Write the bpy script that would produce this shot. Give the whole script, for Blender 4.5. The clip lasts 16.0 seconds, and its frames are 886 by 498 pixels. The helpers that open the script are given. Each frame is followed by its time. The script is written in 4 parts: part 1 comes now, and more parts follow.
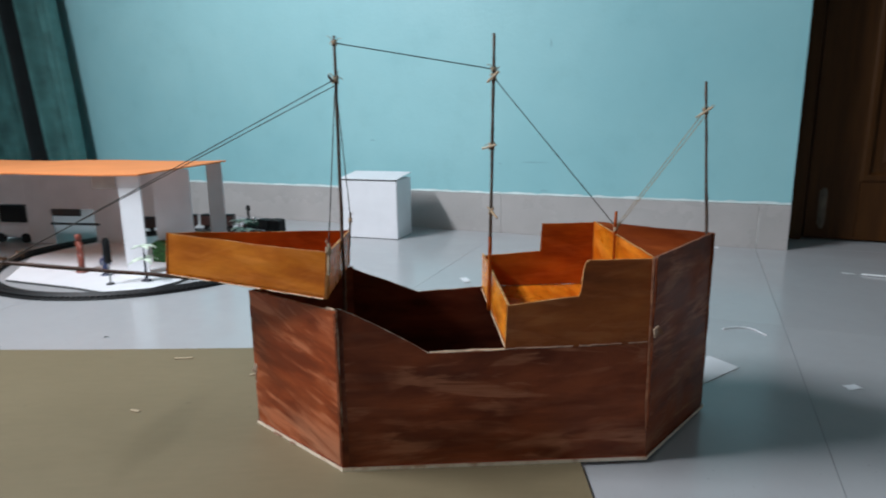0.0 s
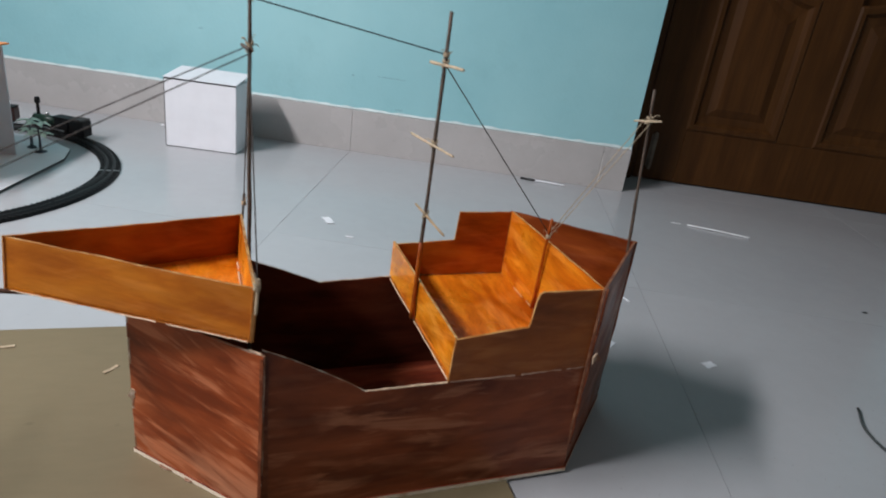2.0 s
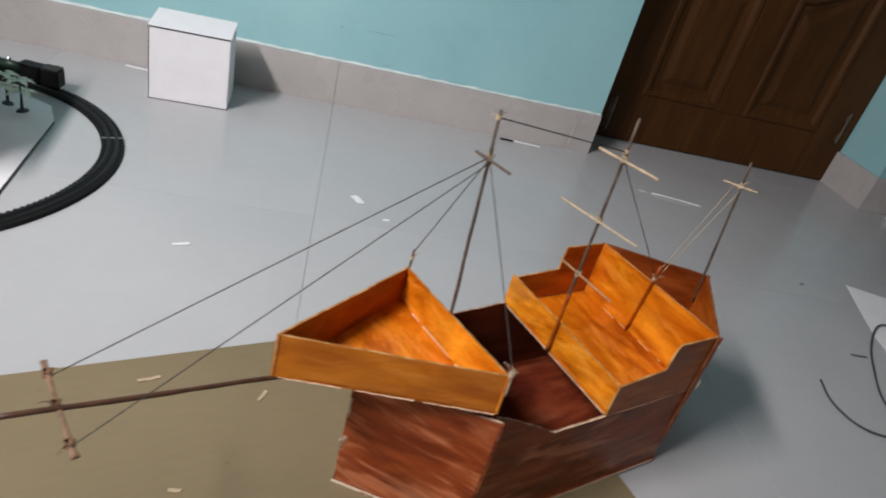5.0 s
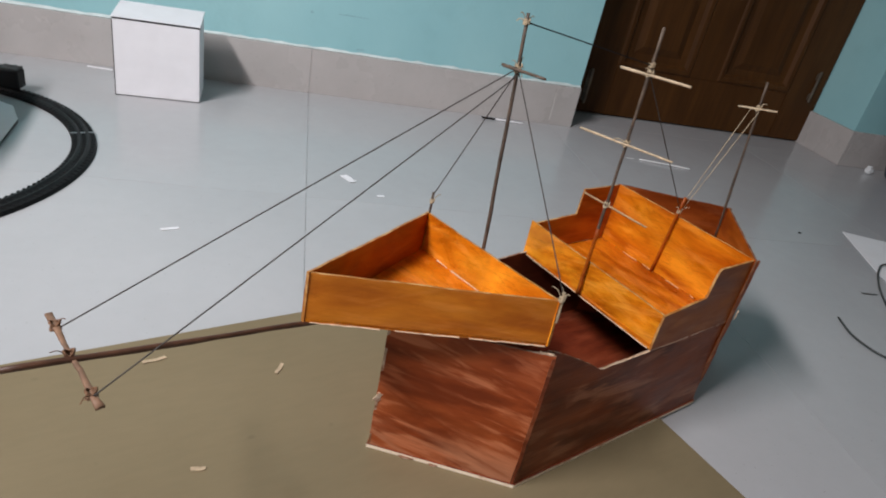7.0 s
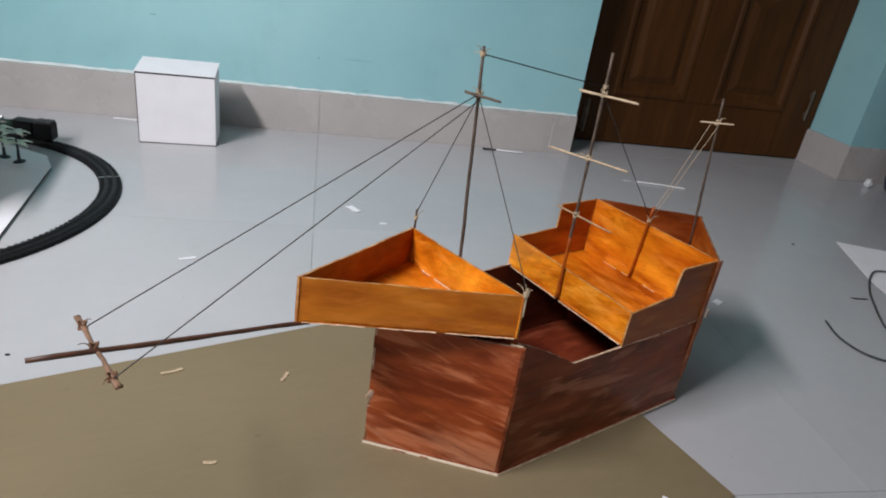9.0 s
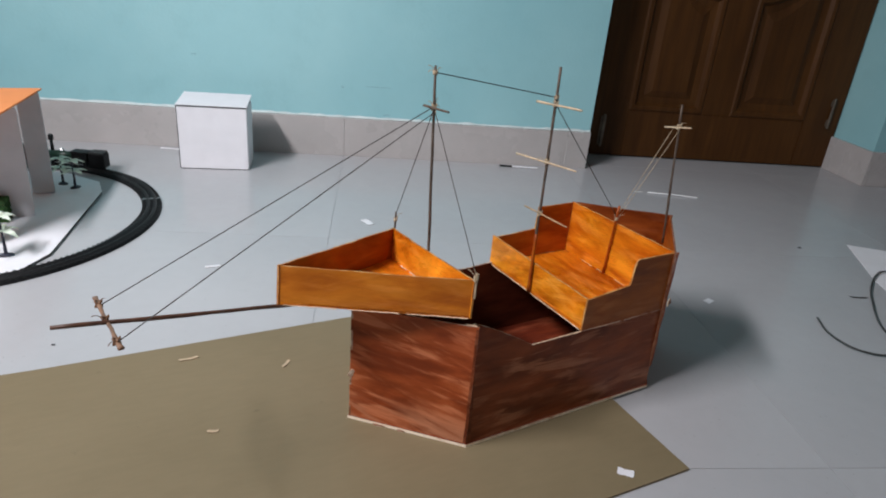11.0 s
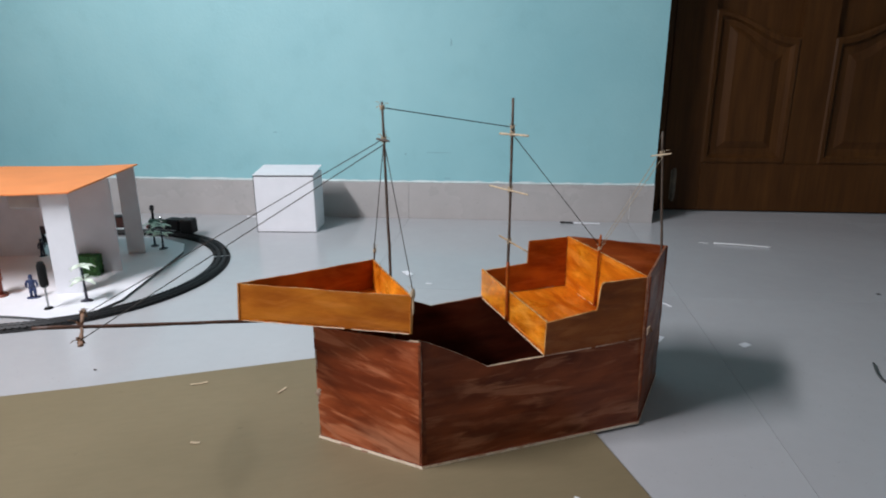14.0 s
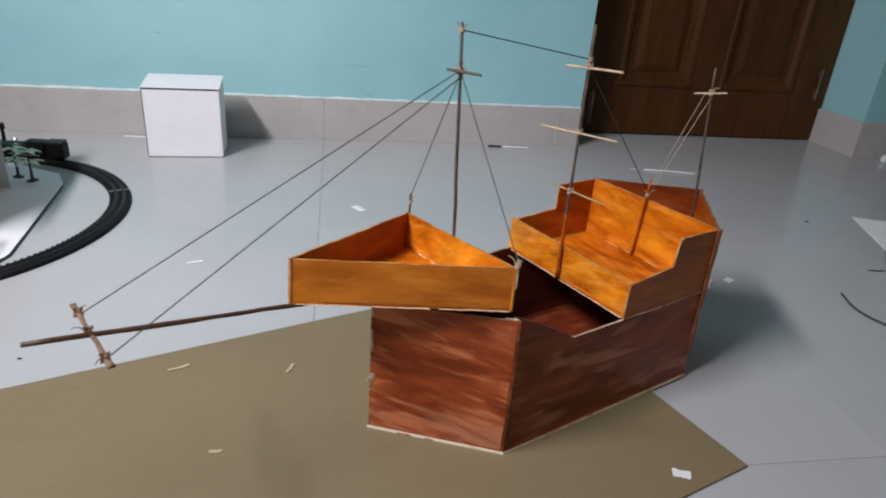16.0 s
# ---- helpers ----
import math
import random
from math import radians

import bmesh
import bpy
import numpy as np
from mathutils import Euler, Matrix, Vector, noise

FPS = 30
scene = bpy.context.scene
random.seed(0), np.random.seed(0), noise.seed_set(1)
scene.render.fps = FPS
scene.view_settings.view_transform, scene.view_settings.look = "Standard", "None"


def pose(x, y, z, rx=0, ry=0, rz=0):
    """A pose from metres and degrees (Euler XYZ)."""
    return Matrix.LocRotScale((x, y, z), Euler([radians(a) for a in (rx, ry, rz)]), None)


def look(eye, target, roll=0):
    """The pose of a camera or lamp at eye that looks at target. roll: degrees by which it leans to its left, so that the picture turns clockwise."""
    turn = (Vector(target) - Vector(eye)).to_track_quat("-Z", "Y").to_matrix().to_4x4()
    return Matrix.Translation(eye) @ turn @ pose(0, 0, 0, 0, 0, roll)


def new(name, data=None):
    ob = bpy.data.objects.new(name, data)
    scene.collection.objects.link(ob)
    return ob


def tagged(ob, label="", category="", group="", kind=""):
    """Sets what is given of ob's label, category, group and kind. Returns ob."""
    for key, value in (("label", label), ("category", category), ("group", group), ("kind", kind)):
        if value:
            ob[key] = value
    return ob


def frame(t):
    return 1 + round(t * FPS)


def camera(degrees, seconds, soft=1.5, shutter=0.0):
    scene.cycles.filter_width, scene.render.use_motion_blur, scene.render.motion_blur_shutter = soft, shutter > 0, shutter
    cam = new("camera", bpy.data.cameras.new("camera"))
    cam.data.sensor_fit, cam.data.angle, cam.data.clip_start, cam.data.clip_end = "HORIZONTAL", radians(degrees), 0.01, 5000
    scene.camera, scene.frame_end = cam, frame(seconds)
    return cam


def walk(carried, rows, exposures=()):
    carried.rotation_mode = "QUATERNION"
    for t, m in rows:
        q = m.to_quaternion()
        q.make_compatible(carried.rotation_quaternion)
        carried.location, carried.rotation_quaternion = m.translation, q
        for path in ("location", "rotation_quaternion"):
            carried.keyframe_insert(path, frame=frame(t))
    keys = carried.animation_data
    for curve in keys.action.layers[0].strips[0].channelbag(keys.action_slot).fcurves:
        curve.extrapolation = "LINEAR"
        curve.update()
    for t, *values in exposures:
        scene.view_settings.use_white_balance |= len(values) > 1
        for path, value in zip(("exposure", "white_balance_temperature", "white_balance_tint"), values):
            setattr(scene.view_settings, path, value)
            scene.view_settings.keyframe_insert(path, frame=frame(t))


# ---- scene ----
cam = camera(69.5, 16.0, soft=2.0, shutter=0.4)
LAMP_WATTS, FILL_WATTS = 24.0, 5.6
PATH = [
    (0, (0.014, -0.004, 0.321), (-0.71, 1.809, -0.112), -0.7),
    (0.5, (-0.021, 0.001, 0.33), (-0.515, 1.879, -0.148), -1.4),
    (1, (-0.048, 0.008, 0.327), (-0.394, 1.9, -0.223), -0.8),
    (1.5, (-0.089, 0.051, 0.341), (-0.271, 1.933, -0.31), 2.7),
    (2, (-0.134, 0.07, 0.412), (-0.208, 1.913, -0.362), 7.9),
    (2.5, (-0.199, 0.072, 0.469), (-0.204, 1.87, -0.407), 9.5),
    (3, (-0.234, 0.077, 0.518), (-0.158, 1.823, -0.455), 11.4),
    (3.5, (-0.271, 0.077, 0.551), (-0.063, 1.777, -0.482), 14.2),
    (4, (-0.321, 0.077, 0.564), (-0.011, 1.749, -0.488), 18.6),
    (4.5, (-0.382, 0.079, 0.568), (-0.011, 1.739, -0.484), 18.8),
    (5, (-0.445, 0.067, 0.541), (-0.052, 1.751, -0.463), 15.6),
    (5.2, (-0.473, 0.059, 0.532), (-0.071, 1.743, -0.47), 15.2),
    (7.3, (-0.479, 0.073, 0.448), (0.009, 1.782, -0.47), 11.6),
    (7.5, (-0.475, 0.069, 0.45), (0.017, 1.796, -0.431), 11.3),
    (8, (-0.472, 0.051, 0.45), (-0.018, 1.795, -0.416), 9.6),
    (8.5, (-0.463, 0.031, 0.456), (0.01, 1.769, -0.412), 9.0),
    (9, (-0.452, -0.002, 0.463), (-0.051, 1.76, -0.394), 8.5),
    (9.5, (-0.44, -0.031, 0.475), (-0.077, 1.751, -0.357), 6.9),
    (9.7, (-0.432, -0.043, 0.478), (-0.091, 1.744, -0.351), 6.8),
    (11.8, (-0.33, -0.138, 0.476), (-0.259, 1.72, -0.26), 2.2),
    (12, (-0.316, -0.149, 0.475), (-0.303, 1.721, -0.235), 1.5),
    (12.5, (-0.276, -0.165, 0.473), (-0.314, 1.719, -0.198), 1.5),
    (13, (-0.244, -0.18, 0.467), (-0.378, 1.709, -0.177), 0.7),
    (13.5, (-0.203, -0.174, 0.45), (-0.353, 1.729, -0.146), 0.5),
    (14, (-0.178, -0.152, 0.436), (-0.375, 1.752, -0.143), -0.3),
    (14.5, (-0.173, -0.12, 0.426), (-0.325, 1.785, -0.164), -0.6),
    (15, (-0.251, -0.089, 0.431), (-0.33, 1.788, -0.255), -0.1),
    (15.5, (-0.341, -0.043, 0.425), (-0.169, 1.792, -0.352), 1.7),
    (16, (-0.425, -0.021, 0.439), (-0.091, 1.767, -0.393), 4.5),
]
TONES = [(0, -0.12, 6000, 3), (0.5, -0.12, 6000, 4), (2, -0.12, 6350, 8), (3.5, -0.12, 6750, 10), (5, -0.12, 6750, 10), (7.5, -0.12, 6600, 10), (9.5, -0.12, 6500, 10), (12, -0.12, 6330, 9), (13.5, -0.12, 6230, 8), (15, -0.12, 6350, 9), (16, -0.12, 6450, 10)]
walk(cam, [(t, look(eye, target, roll)) for t, eye, target, roll in PATH], TONES)

# ---- light ----
world = bpy.data.worlds.new("world")
scene.world = world
world.use_nodes = True
world.node_tree.nodes["Background"].inputs[0].default_value = (0.75, 0.85, 1.0, 1)
world.node_tree.nodes["Background"].inputs[1].default_value = 0.05


def lamp(name, m, sx, sy, watts, colour):
    data = bpy.data.lights.new(name, "AREA")
    data.shape, data.size, data.size_y, data.energy, data.color = "RECTANGLE", sx, sy, watts, colour
    ob = new(name, data)
    ob.matrix_world = m
    return ob


# the room's tube lamp, high to the west of the toy railway, its length running north to south
EYE_L, AIM_L = Vector((-1.48, 0.06, 1.50)), Vector((1.04, 0.98, -1.25)).normalized()
LONG_L = (Vector((0, 1, 0)) - AIM_L * AIM_L.y).normalized()
SIDE_L = (-AIM_L).cross(LONG_L)
TURN_L = Matrix((LONG_L, SIDE_L, -AIM_L)).transposed().to_4x4()
key = lamp("room_lamp", Matrix.Translation(EYE_L) @ TURN_L, 0.80, 0.12, LAMP_WATTS, (1.0, 0.965, 1.0))
key.data.spread = radians(125)
# fill light from the south, placed in an added, unseen window
lamp("window_light", look((-0.9, -2.34, 1.5), (-0.7, 0.0, 1.0)), 1.3, 1.1, FILL_WATTS, (0.97, 0.97, 1.0))


# ---- materials ----
def base(name, rough=0.6, metal=0.0, spec=0.5):
    m = bpy.data.materials.new(name)
    m.use_nodes = True
    nt = m.node_tree
    b = nt.nodes["Principled BSDF"]
    b.inputs["Roughness"].default_value = rough
    b.inputs["Metallic"].default_value = metal
    b.inputs["Specular IOR Level"].default_value = spec
    return m, nt, b


def noise_node(nt, scale, detail=4.0, rough=0.55, stretch=None, coord="Object", rot=None):
    tc = nt.nodes.new("ShaderNodeTexCoord")
    n = nt.nodes.new("ShaderNodeTexNoise")
    n.inputs["Scale"].default_value = scale
    n.inputs["Detail"].default_value = detail
    n.inputs["Roughness"].default_value = rough
    mp = nt.nodes.new("ShaderNodeMapping")
    mp.vector_type = "TEXTURE"
    if stretch:
        mp.inputs["Scale"].default_value = tuple(1.0 / k for k in stretch)
    if rot:
        mp.inputs["Rotation"].default_value = rot
    nt.links.new(tc.outputs[coord], mp.inputs["Vector"])
    nt.links.new(mp.outputs[0], n.inputs["Vector"])
    return n


def ramp(nt, src, stops):
    r = nt.nodes.new("ShaderNodeValToRGB")
    e = r.color_ramp.elements
    e[0].position, e[0].color = stops[0][0], (*stops[0][1], 1)
    e[1].position, e[1].color = stops[-1][0], (*stops[-1][1], 1)
    for p, c in stops[1:-1]:
        k = e.new(p)
        k.color = (*c, 1)
    nt.links.new(src, r.inputs[0])
    return r


def mix(nt, fac, a, b, mode="MIX"):
    m = nt.nodes.new("ShaderNodeMix")
    m.data_type, m.blend_type = "RGBA", mode
    for sock, v in ((0, fac), (6, a), (7, b)):
        if isinstance(v, (int, float)):
            m.inputs[sock].default_value = v
        elif isinstance(v, tuple):
            m.inputs[sock].default_value = (*v, 1)
        else:
            nt.links.new(v, m.inputs[sock])
    return m.outputs[2]


def bump(nt, b, src, strength, dist):
    k = nt.nodes.new("ShaderNodeBump")
    k.inputs["Strength"].default_value, k.inputs["Distance"].default_value = strength, dist
    nt.links.new(src, k.inputs["Height"])
    nt.links.new(k.outputs[0], b.inputs["Normal"])


def plain(name, col, rough=0.6, metal=0.0, vary=0.15, scale=30.0, spec=0.5, relief=0.15):
    m, nt, b = base(name, rough, metal, spec)
    n = noise_node(nt, scale)
    lo = tuple(c * (1 - vary) for c in col)
    hi = tuple(min(1, c * (1 + vary)) for c in col)
    r = ramp(nt, n.outputs[0], [(0.3, lo), (0.7, hi)])
    nt.links.new(r.outputs[0], b.inputs["Base Color"])
    if relief:
        bump(nt, b, n.outputs[0], relief, 0.001)
    return m


def product(nt, a, b):
    k = nt.nodes.new("ShaderNodeMath")
    k.operation = "MULTIPLY"
    for i, v in enumerate((a, b)):
        if isinstance(v, (int, float)):
            k.inputs[i].default_value = v
        else:
            nt.links.new(v, k.inputs[i])
    return k.outputs[0]


def brushed(name, dark, mid, light, rough=0.5, scratch=0.5, slant=0.0, foot=0.0, grain="x", patchy=0.16, lines=0.10, fan=0.30):
    """Poster paint brushed on card: overlapping bristle strokes, patches of thicker paint and pale dry-brush marks."""
    m, nt, b = base(name, rough, spec=0.25)
    lay = 0.0 if grain == "x" else radians(90)

    def strokes(scale, thin, detail, tilt, warp):
        return noise_node(nt, scale, detail, 0.55, (1.0, thin, thin), rot=(0, slant + tilt, lay + tilt if grain == "y" else 0)), warp

    layers = [strokes(7.0, 3.6, 6.0, 0.0, 1.2), strokes(12.0, 7.0, 5.0, -0.10, 1.0), strokes(30.0, 20.0, 2.0, 0.05, 0.4),
              strokes(11.0, 7.0, 4.0, 0.08, 0.6), strokes(12.0, 5.5, 4.0, -fan, 0.6), strokes(15.0, 1.3, 4.0, 0.0, 1.0), strokes(10.0, 1.6, 3.0, 0.0, 0.6)]
    info = nt.nodes.new("ShaderNodeObjectInfo")
    seed = product(nt, info.outputs["Random"], 37.0)
    for n, warp in layers:
        n.noise_dimensions = "4D"
        n.inputs["Distortion"].default_value = warp
        nt.links.new(seed, n.inputs["W"])
    broad, bristle, hair, dry, cross, patch, where = [n.outputs[0] for n, _ in layers]
    tone = mix(nt, 0.16, broad, bristle)
    c = ramp(nt, tone, [(0.40, dark), (0.49, mid), (0.59, light)]).outputs[0]
    c = mix(nt, 1.0, c, ramp(nt, patch, [(0.34, (1 - patchy, 1 - 1.15 * patchy, 1 - 1.2 * patchy)), (0.66, (1 + patchy,) * 3)]).outputs[0], "MULTIPLY")
    c = mix(nt, 1.0, c, ramp(nt, hair, [(0.36, (0.97, 0.965, 0.96)), (0.64, (1.025, 1.025, 1.025))]).outputs[0], "MULTIPLY")
    # thin darker lines left between the bristles
    for src, k in ((bristle, lines), (cross, lines * 0.6)):
        c = mix(nt, 1.0, c, ramp(nt, src, [(0.488, (1, 1, 1)), (0.50, (1 - k, 1 - 1.15 * k, 1 - 1.2 * k)), (0.512, (1, 1, 1))]).outputs[0], "MULTIPLY")
    # where the brush ran dry the pale card shows through in thin parallel marks
    pale = (1.25 * light[0] + 0.09, 1.30 * light[1] + 0.070, 1.2 * light[2] + 0.050)
    spots = ramp(nt, where, [(0.42, (0.15,) * 3), (0.56, (1, 1, 1))]).outputs[0]
    split = ramp(nt, hair, [(0.38, (0.60,) * 3), (0.56, (1, 1, 1))]).outputs[0]
    for src, lo, hi, k in ((dry, 0.53, 0.605, scratch), (cross, 0.555, 0.62, scratch * 0.85)):
        mark = ramp(nt, src, [(lo, (0, 0, 0)), (hi, (k, k, k))]).outputs[0]
        c = mix(nt, product(nt, product(nt, mark, split), spots), c, pale)
    if foot:
        # a dry-brushed strip along the foot of the board, where the card shows through
        tc = nt.nodes.new("ShaderNodeTexCoord")
        sep = nt.nodes.new("ShaderNodeSeparateXYZ")
        nt.links.new(tc.outputs["Object"], sep.inputs[0])
        band = nt.nodes.new("ShaderNodeMapRange")
        band.inputs[1].default_value, band.inputs[2].default_value = 0.042, 0.004
        nt.links.new(sep.outputs["Z"], band.inputs[0])
        mark = ramp(nt, cross, [(0.46, (0, 0, 0)), (0.58, (foot,) * 3)]).outputs[0]
        c = mix(nt, product(nt, band.outputs[0], mark), c, (0.50, 0.22, 0.12))
    nt.links.new(c, b.inputs["Base Color"])
    rr = ramp(nt, patch, [(0.3, (rough - 0.12,) * 3), (0.7, (rough + 0.15,) * 3)])
    nt.links.new(rr.outputs[0], b.inputs["Roughness"])
    bump(nt, b, mix(nt, 0.5, hair, bristle), 0.45, 0.001)
    return m


def cut_edge(name, raw, paint, lo=0.42, hi=0.62):
    """Cut card edge, mostly painted over, raw in places."""
    m, nt, b = base(name, 0.7)
    n = noise_node(nt, 55.0, 5.0, 0.6)
    r = ramp(nt, n.outputs[0], [(lo, paint), (hi, raw)])
    nt.links.new(r.outputs[0], b.inputs["Base Color"])
    bump(nt, b, n.outputs[0], 0.4, 0.001)
    return m


# sides are browner-dark than the bow: their weaker light is in the colour
HULL_OUT = brushed("dim_hull_paint", (0.128, 0.0265, 0.0074), (0.190, 0.0412, 0.0115), (0.251, 0.0598, 0.0184), 0.42, 0.95, slant=-0.02, foot=0.30, fan=0.10)
BOW_OUT = brushed("lit_bow_paint", (0.173, 0.0304, 0.0074), (0.275, 0.0529, 0.0129), (0.362, 0.0823, 0.0230), 0.40, 0.95, slant=0.10, foot=0.8, fan=-0.20)
# inner hull faces go darker still, with shade inside the hull in the paint
HULL_IN = brushed("shaded_hull_inside_paint", (0.061, 0.0121, 0.0052), (0.101, 0.0216, 0.0091), (0.149, 0.0365, 0.0156), 0.45, 0.12)
HULL_FLOOR = brushed("hull_floor_paint", (0.115, 0.0195, 0.0088), (0.189, 0.0351, 0.0137), (0.270, 0.0598, 0.0250), 0.42, 0.3)
OCHRE = brushed("ochre_paint", (0.456, 0.0950, 0.0030), (0.640, 0.1766, 0.0060), (0.776, 0.2698, 0.0140), 0.32, 0.40, slant=0.06, patchy=0.20, lines=0.28)
OCHRE_DECK = brushed("ochre_deck_paint", (0.446, 0.0901, 0.0030), (0.601, 0.1492, 0.0050), (0.737, 0.2257, 0.0110), 0.32, 0.36, grain="y", patchy=0.20, lines=0.28)
YELLOW_OCHRE = brushed("yellow_ochre_paint", (0.470, 0.1065, 0.0036), (0.649, 0.1857, 0.0072), (0.791, 0.2948, 0.0180), 0.32, 0.40, slant=0.25, patchy=0.30, lines=0.28)
# dark ochre for sticks, and for inner faces whose shade it carries
OCHRE_DARK = brushed("dark_and_shaded_ochre_paint", (0.27, 0.050, 0.004), (0.38, 0.080, 0.005), (0.47, 0.120, 0.009), 0.42, 0.18)
TRAY_OUT = brushed("tray_paint", (0.330, 0.081, 0.005), (0.427, 0.117, 0.006), (0.514, 0.162, 0.011), 0.42, 0.20)
UPPER_OUT = brushed("upper_paint", (0.200, 0.048, 0.008), (0.285, 0.075, 0.012), (0.355, 0.106, 0.020), 0.42, 0.26)
SEAM = brushed("seam_paint", (0.090, 0.019, 0.006), (0.140, 0.031, 0.010), (0.200, 0.048, 0.016), 0.40, 0.5)
# dark red for the far stern's inside, shade behind the bulkhead included
STERN_IN = brushed("shaded_stern_inside_paint", (0.15, 0.026, 0.004), (0.22, 0.042, 0.006), (0.30, 0.068, 0.010), 0.42, 0.2)
EDGE = cut_edge("hull_card_edge", (0.60, 0.47, 0.36), (0.22, 0.085, 0.035))
EDGE_OCHRE = cut_edge("deck_card_edge", (0.60, 0.36, 0.14), (0.36, 0.13, 0.02))
EDGE_DARK = cut_edge("stern_card_edge", (0.30, 0.13, 0.06), (0.13, 0.04, 0.016))
EDGE_KRAFT = plain("kraft_edge", (0.26, 0.19, 0.11), 0.8, vary=0.3, scale=60.0)
GLUE = plain("stained_glue", (0.50, 0.31, 0.22), 0.6, vary=0.35, scale=160.0)
RAW = plain("raw_card", (0.74, 0.54, 0.37), 0.85, vary=0.3, scale=160.0)
STICK = plain("bamboo_stick", (0.088, 0.060, 0.042), 0.6, vary=0.45, scale=90.0)
STICK_PALE = plain("pale_stick", (0.50, 0.38, 0.25), 0.65, vary=0.3, scale=120.0)
SPRIT = plain("stained_stick", (0.075, 0.030, 0.015), 0.5, vary=0.4, scale=90.0)
THREAD = plain("thread", (0.060, 0.052, 0.047), 0.9, vary=0.3, scale=400.0)
THREAD_PALE = plain("pale_thread", (0.42, 0.33, 0.22), 0.9, vary=0.3, scale=400.0)
PAPER = plain("white_paper", (0.80, 0.80, 0.83), 0.75, vary=0.03, scale=25.0, relief=0.05)
# greyer copy of the white paper, with the station roof's shade in it
PAPER_SHADED = plain("shaded_station_card", (0.70, 0.70, 0.72), 0.8, vary=0.05, scale=25.0, relief=0.05)
BLACK = plain("black_plastic", (0.007, 0.007, 0.0075), 0.6, spec=0.25, vary=0.3)
DARK_GREEN = plain("engine_green", (0.012, 0.035, 0.022), 0.4, vary=0.3)
MAROON = plain("wagon_maroon", (0.06, 0.02, 0.015), 0.5, vary=0.3)
STEEL = plain("steel", (0.42, 0.42, 0.42), 0.35, 0.9, vary=0.2)
DULL_STEEL = plain("dull_steel", (0.16, 0.13, 0.10), 0.5, 0.6, vary=0.3)
ORANGE = plain("orange_card", (0.80, 0.275, 0.085), 0.7, vary=0.06, scale=12.0, relief=0.05)
LEAF = plain("plastic_leaf", (0.62, 0.74, 0.58), 0.55, vary=0.45, scale=80.0)
HEDGE = plain("hedge_foam", (0.035, 0.10, 0.025), 0.9, vary=0.6, scale=220.0, relief=1.0)
BLUE = plain("blue_plastic", (0.03, 0.045, 0.12), 0.5, vary=0.2)
RED = plain("red_plastic", (0.22, 0.05, 0.03), 0.5, vary=0.2)
NAVY = plain("navy_plastic", (0.012, 0.014, 0.03), 0.5, vary=0.2)
CABLE = plain("cable_rubber", (0.045, 0.048, 0.046), 0.5, vary=0.3)
YELLOW = plain("yellow_card", (0.62, 0.47, 0.06), 0.6, vary=0.1)
BROWN_EDGE = plain("brown_card", (0.16, 0.07, 0.04), 0.7, vary=0.4, scale=80.0)
CURTAIN = plain("green_curtain", (0.060, 0.170, 0.165), 0.8, vary=0.35, scale=14.0)
CURTAIN_DARK = plain("dark_curtain_band", (0.008, 0.014, 0.016), 0.85, vary=0.3, scale=14.0)
CEILING_PAINT = plain("ceiling_paint", (0.80, 0.80, 0.78), 0.85, vary=0.04, scale=3.0)


def wall_paint():
    m, nt, b = base("turquoise_paint", 0.42, spec=0.45)
    big = noise_node(nt, 1.6, 5.0, 0.6)
    blot = noise_node(nt, 11.0, 6.0, 0.65)
    grain = noise_node(nt, 130.0, 3.0, 0.5)
    r = ramp(nt, big.outputs[0], [(0.3, (0.262, 0.518, 0.560)), (0.7, (0.338, 0.600, 0.630))])
    r2 = ramp(nt, blot.outputs[0], [(0.25, (0.93, 0.94, 0.94)), (0.45, (1, 1, 1)), (0.75, (1.03, 1.02, 1.02))])
    c = mix(nt, 1.0, r.outputs[0], r2.outputs[0], "MULTIPLY")
    nt.links.new(c, b.inputs["Base Color"])
    h = mix(nt, 0.35, blot.outputs[0], grain.outputs[0])
    bump(nt, b, h, 0.3, 0.004)
    return m


def tile_gloss(name, lo, hi, rough, cloud=2.2):
    m, nt, b = base(name, rough, spec=0.45)
    big = noise_node(nt, cloud, 6.0, 0.6, coord="Object")
    fine = noise_node(nt, 45.0, 5.0, 0.6)
    smear = noise_node(nt, 5.0, 5.0, 0.6, (1.0, 2.2, 1.0))
    dust = noise_node(nt, 260.0, 2.0, 0.5)
    r = ramp(nt, big.outputs[0], [(0.3, lo), (0.7, hi)])
    r2 = ramp(nt, fine.outputs[0], [(0.3, (0.985,) * 3), (0.7, (1.015,) * 3)])
    c = mix(nt, 1.0, r.outputs[0], r2.outputs[0], "MULTIPLY")
    r4 = ramp(nt, dust.outputs[0], [(0.24, (0.62, 0.60, 0.57)), (0.30, (1, 1, 1))])
    c = mix(nt, 0.7, c, r4.outputs[0], "MULTIPLY")
    nt.links.new(c, b.inputs["Base Color"])
    rr = ramp(nt, smear.outputs[0], [(0.3, (rough * 0.75,) * 3), (0.7, (rough * 1.35,) * 3)])
    nt.links.new(rr.outputs[0], b.inputs["Roughness"])
    return m


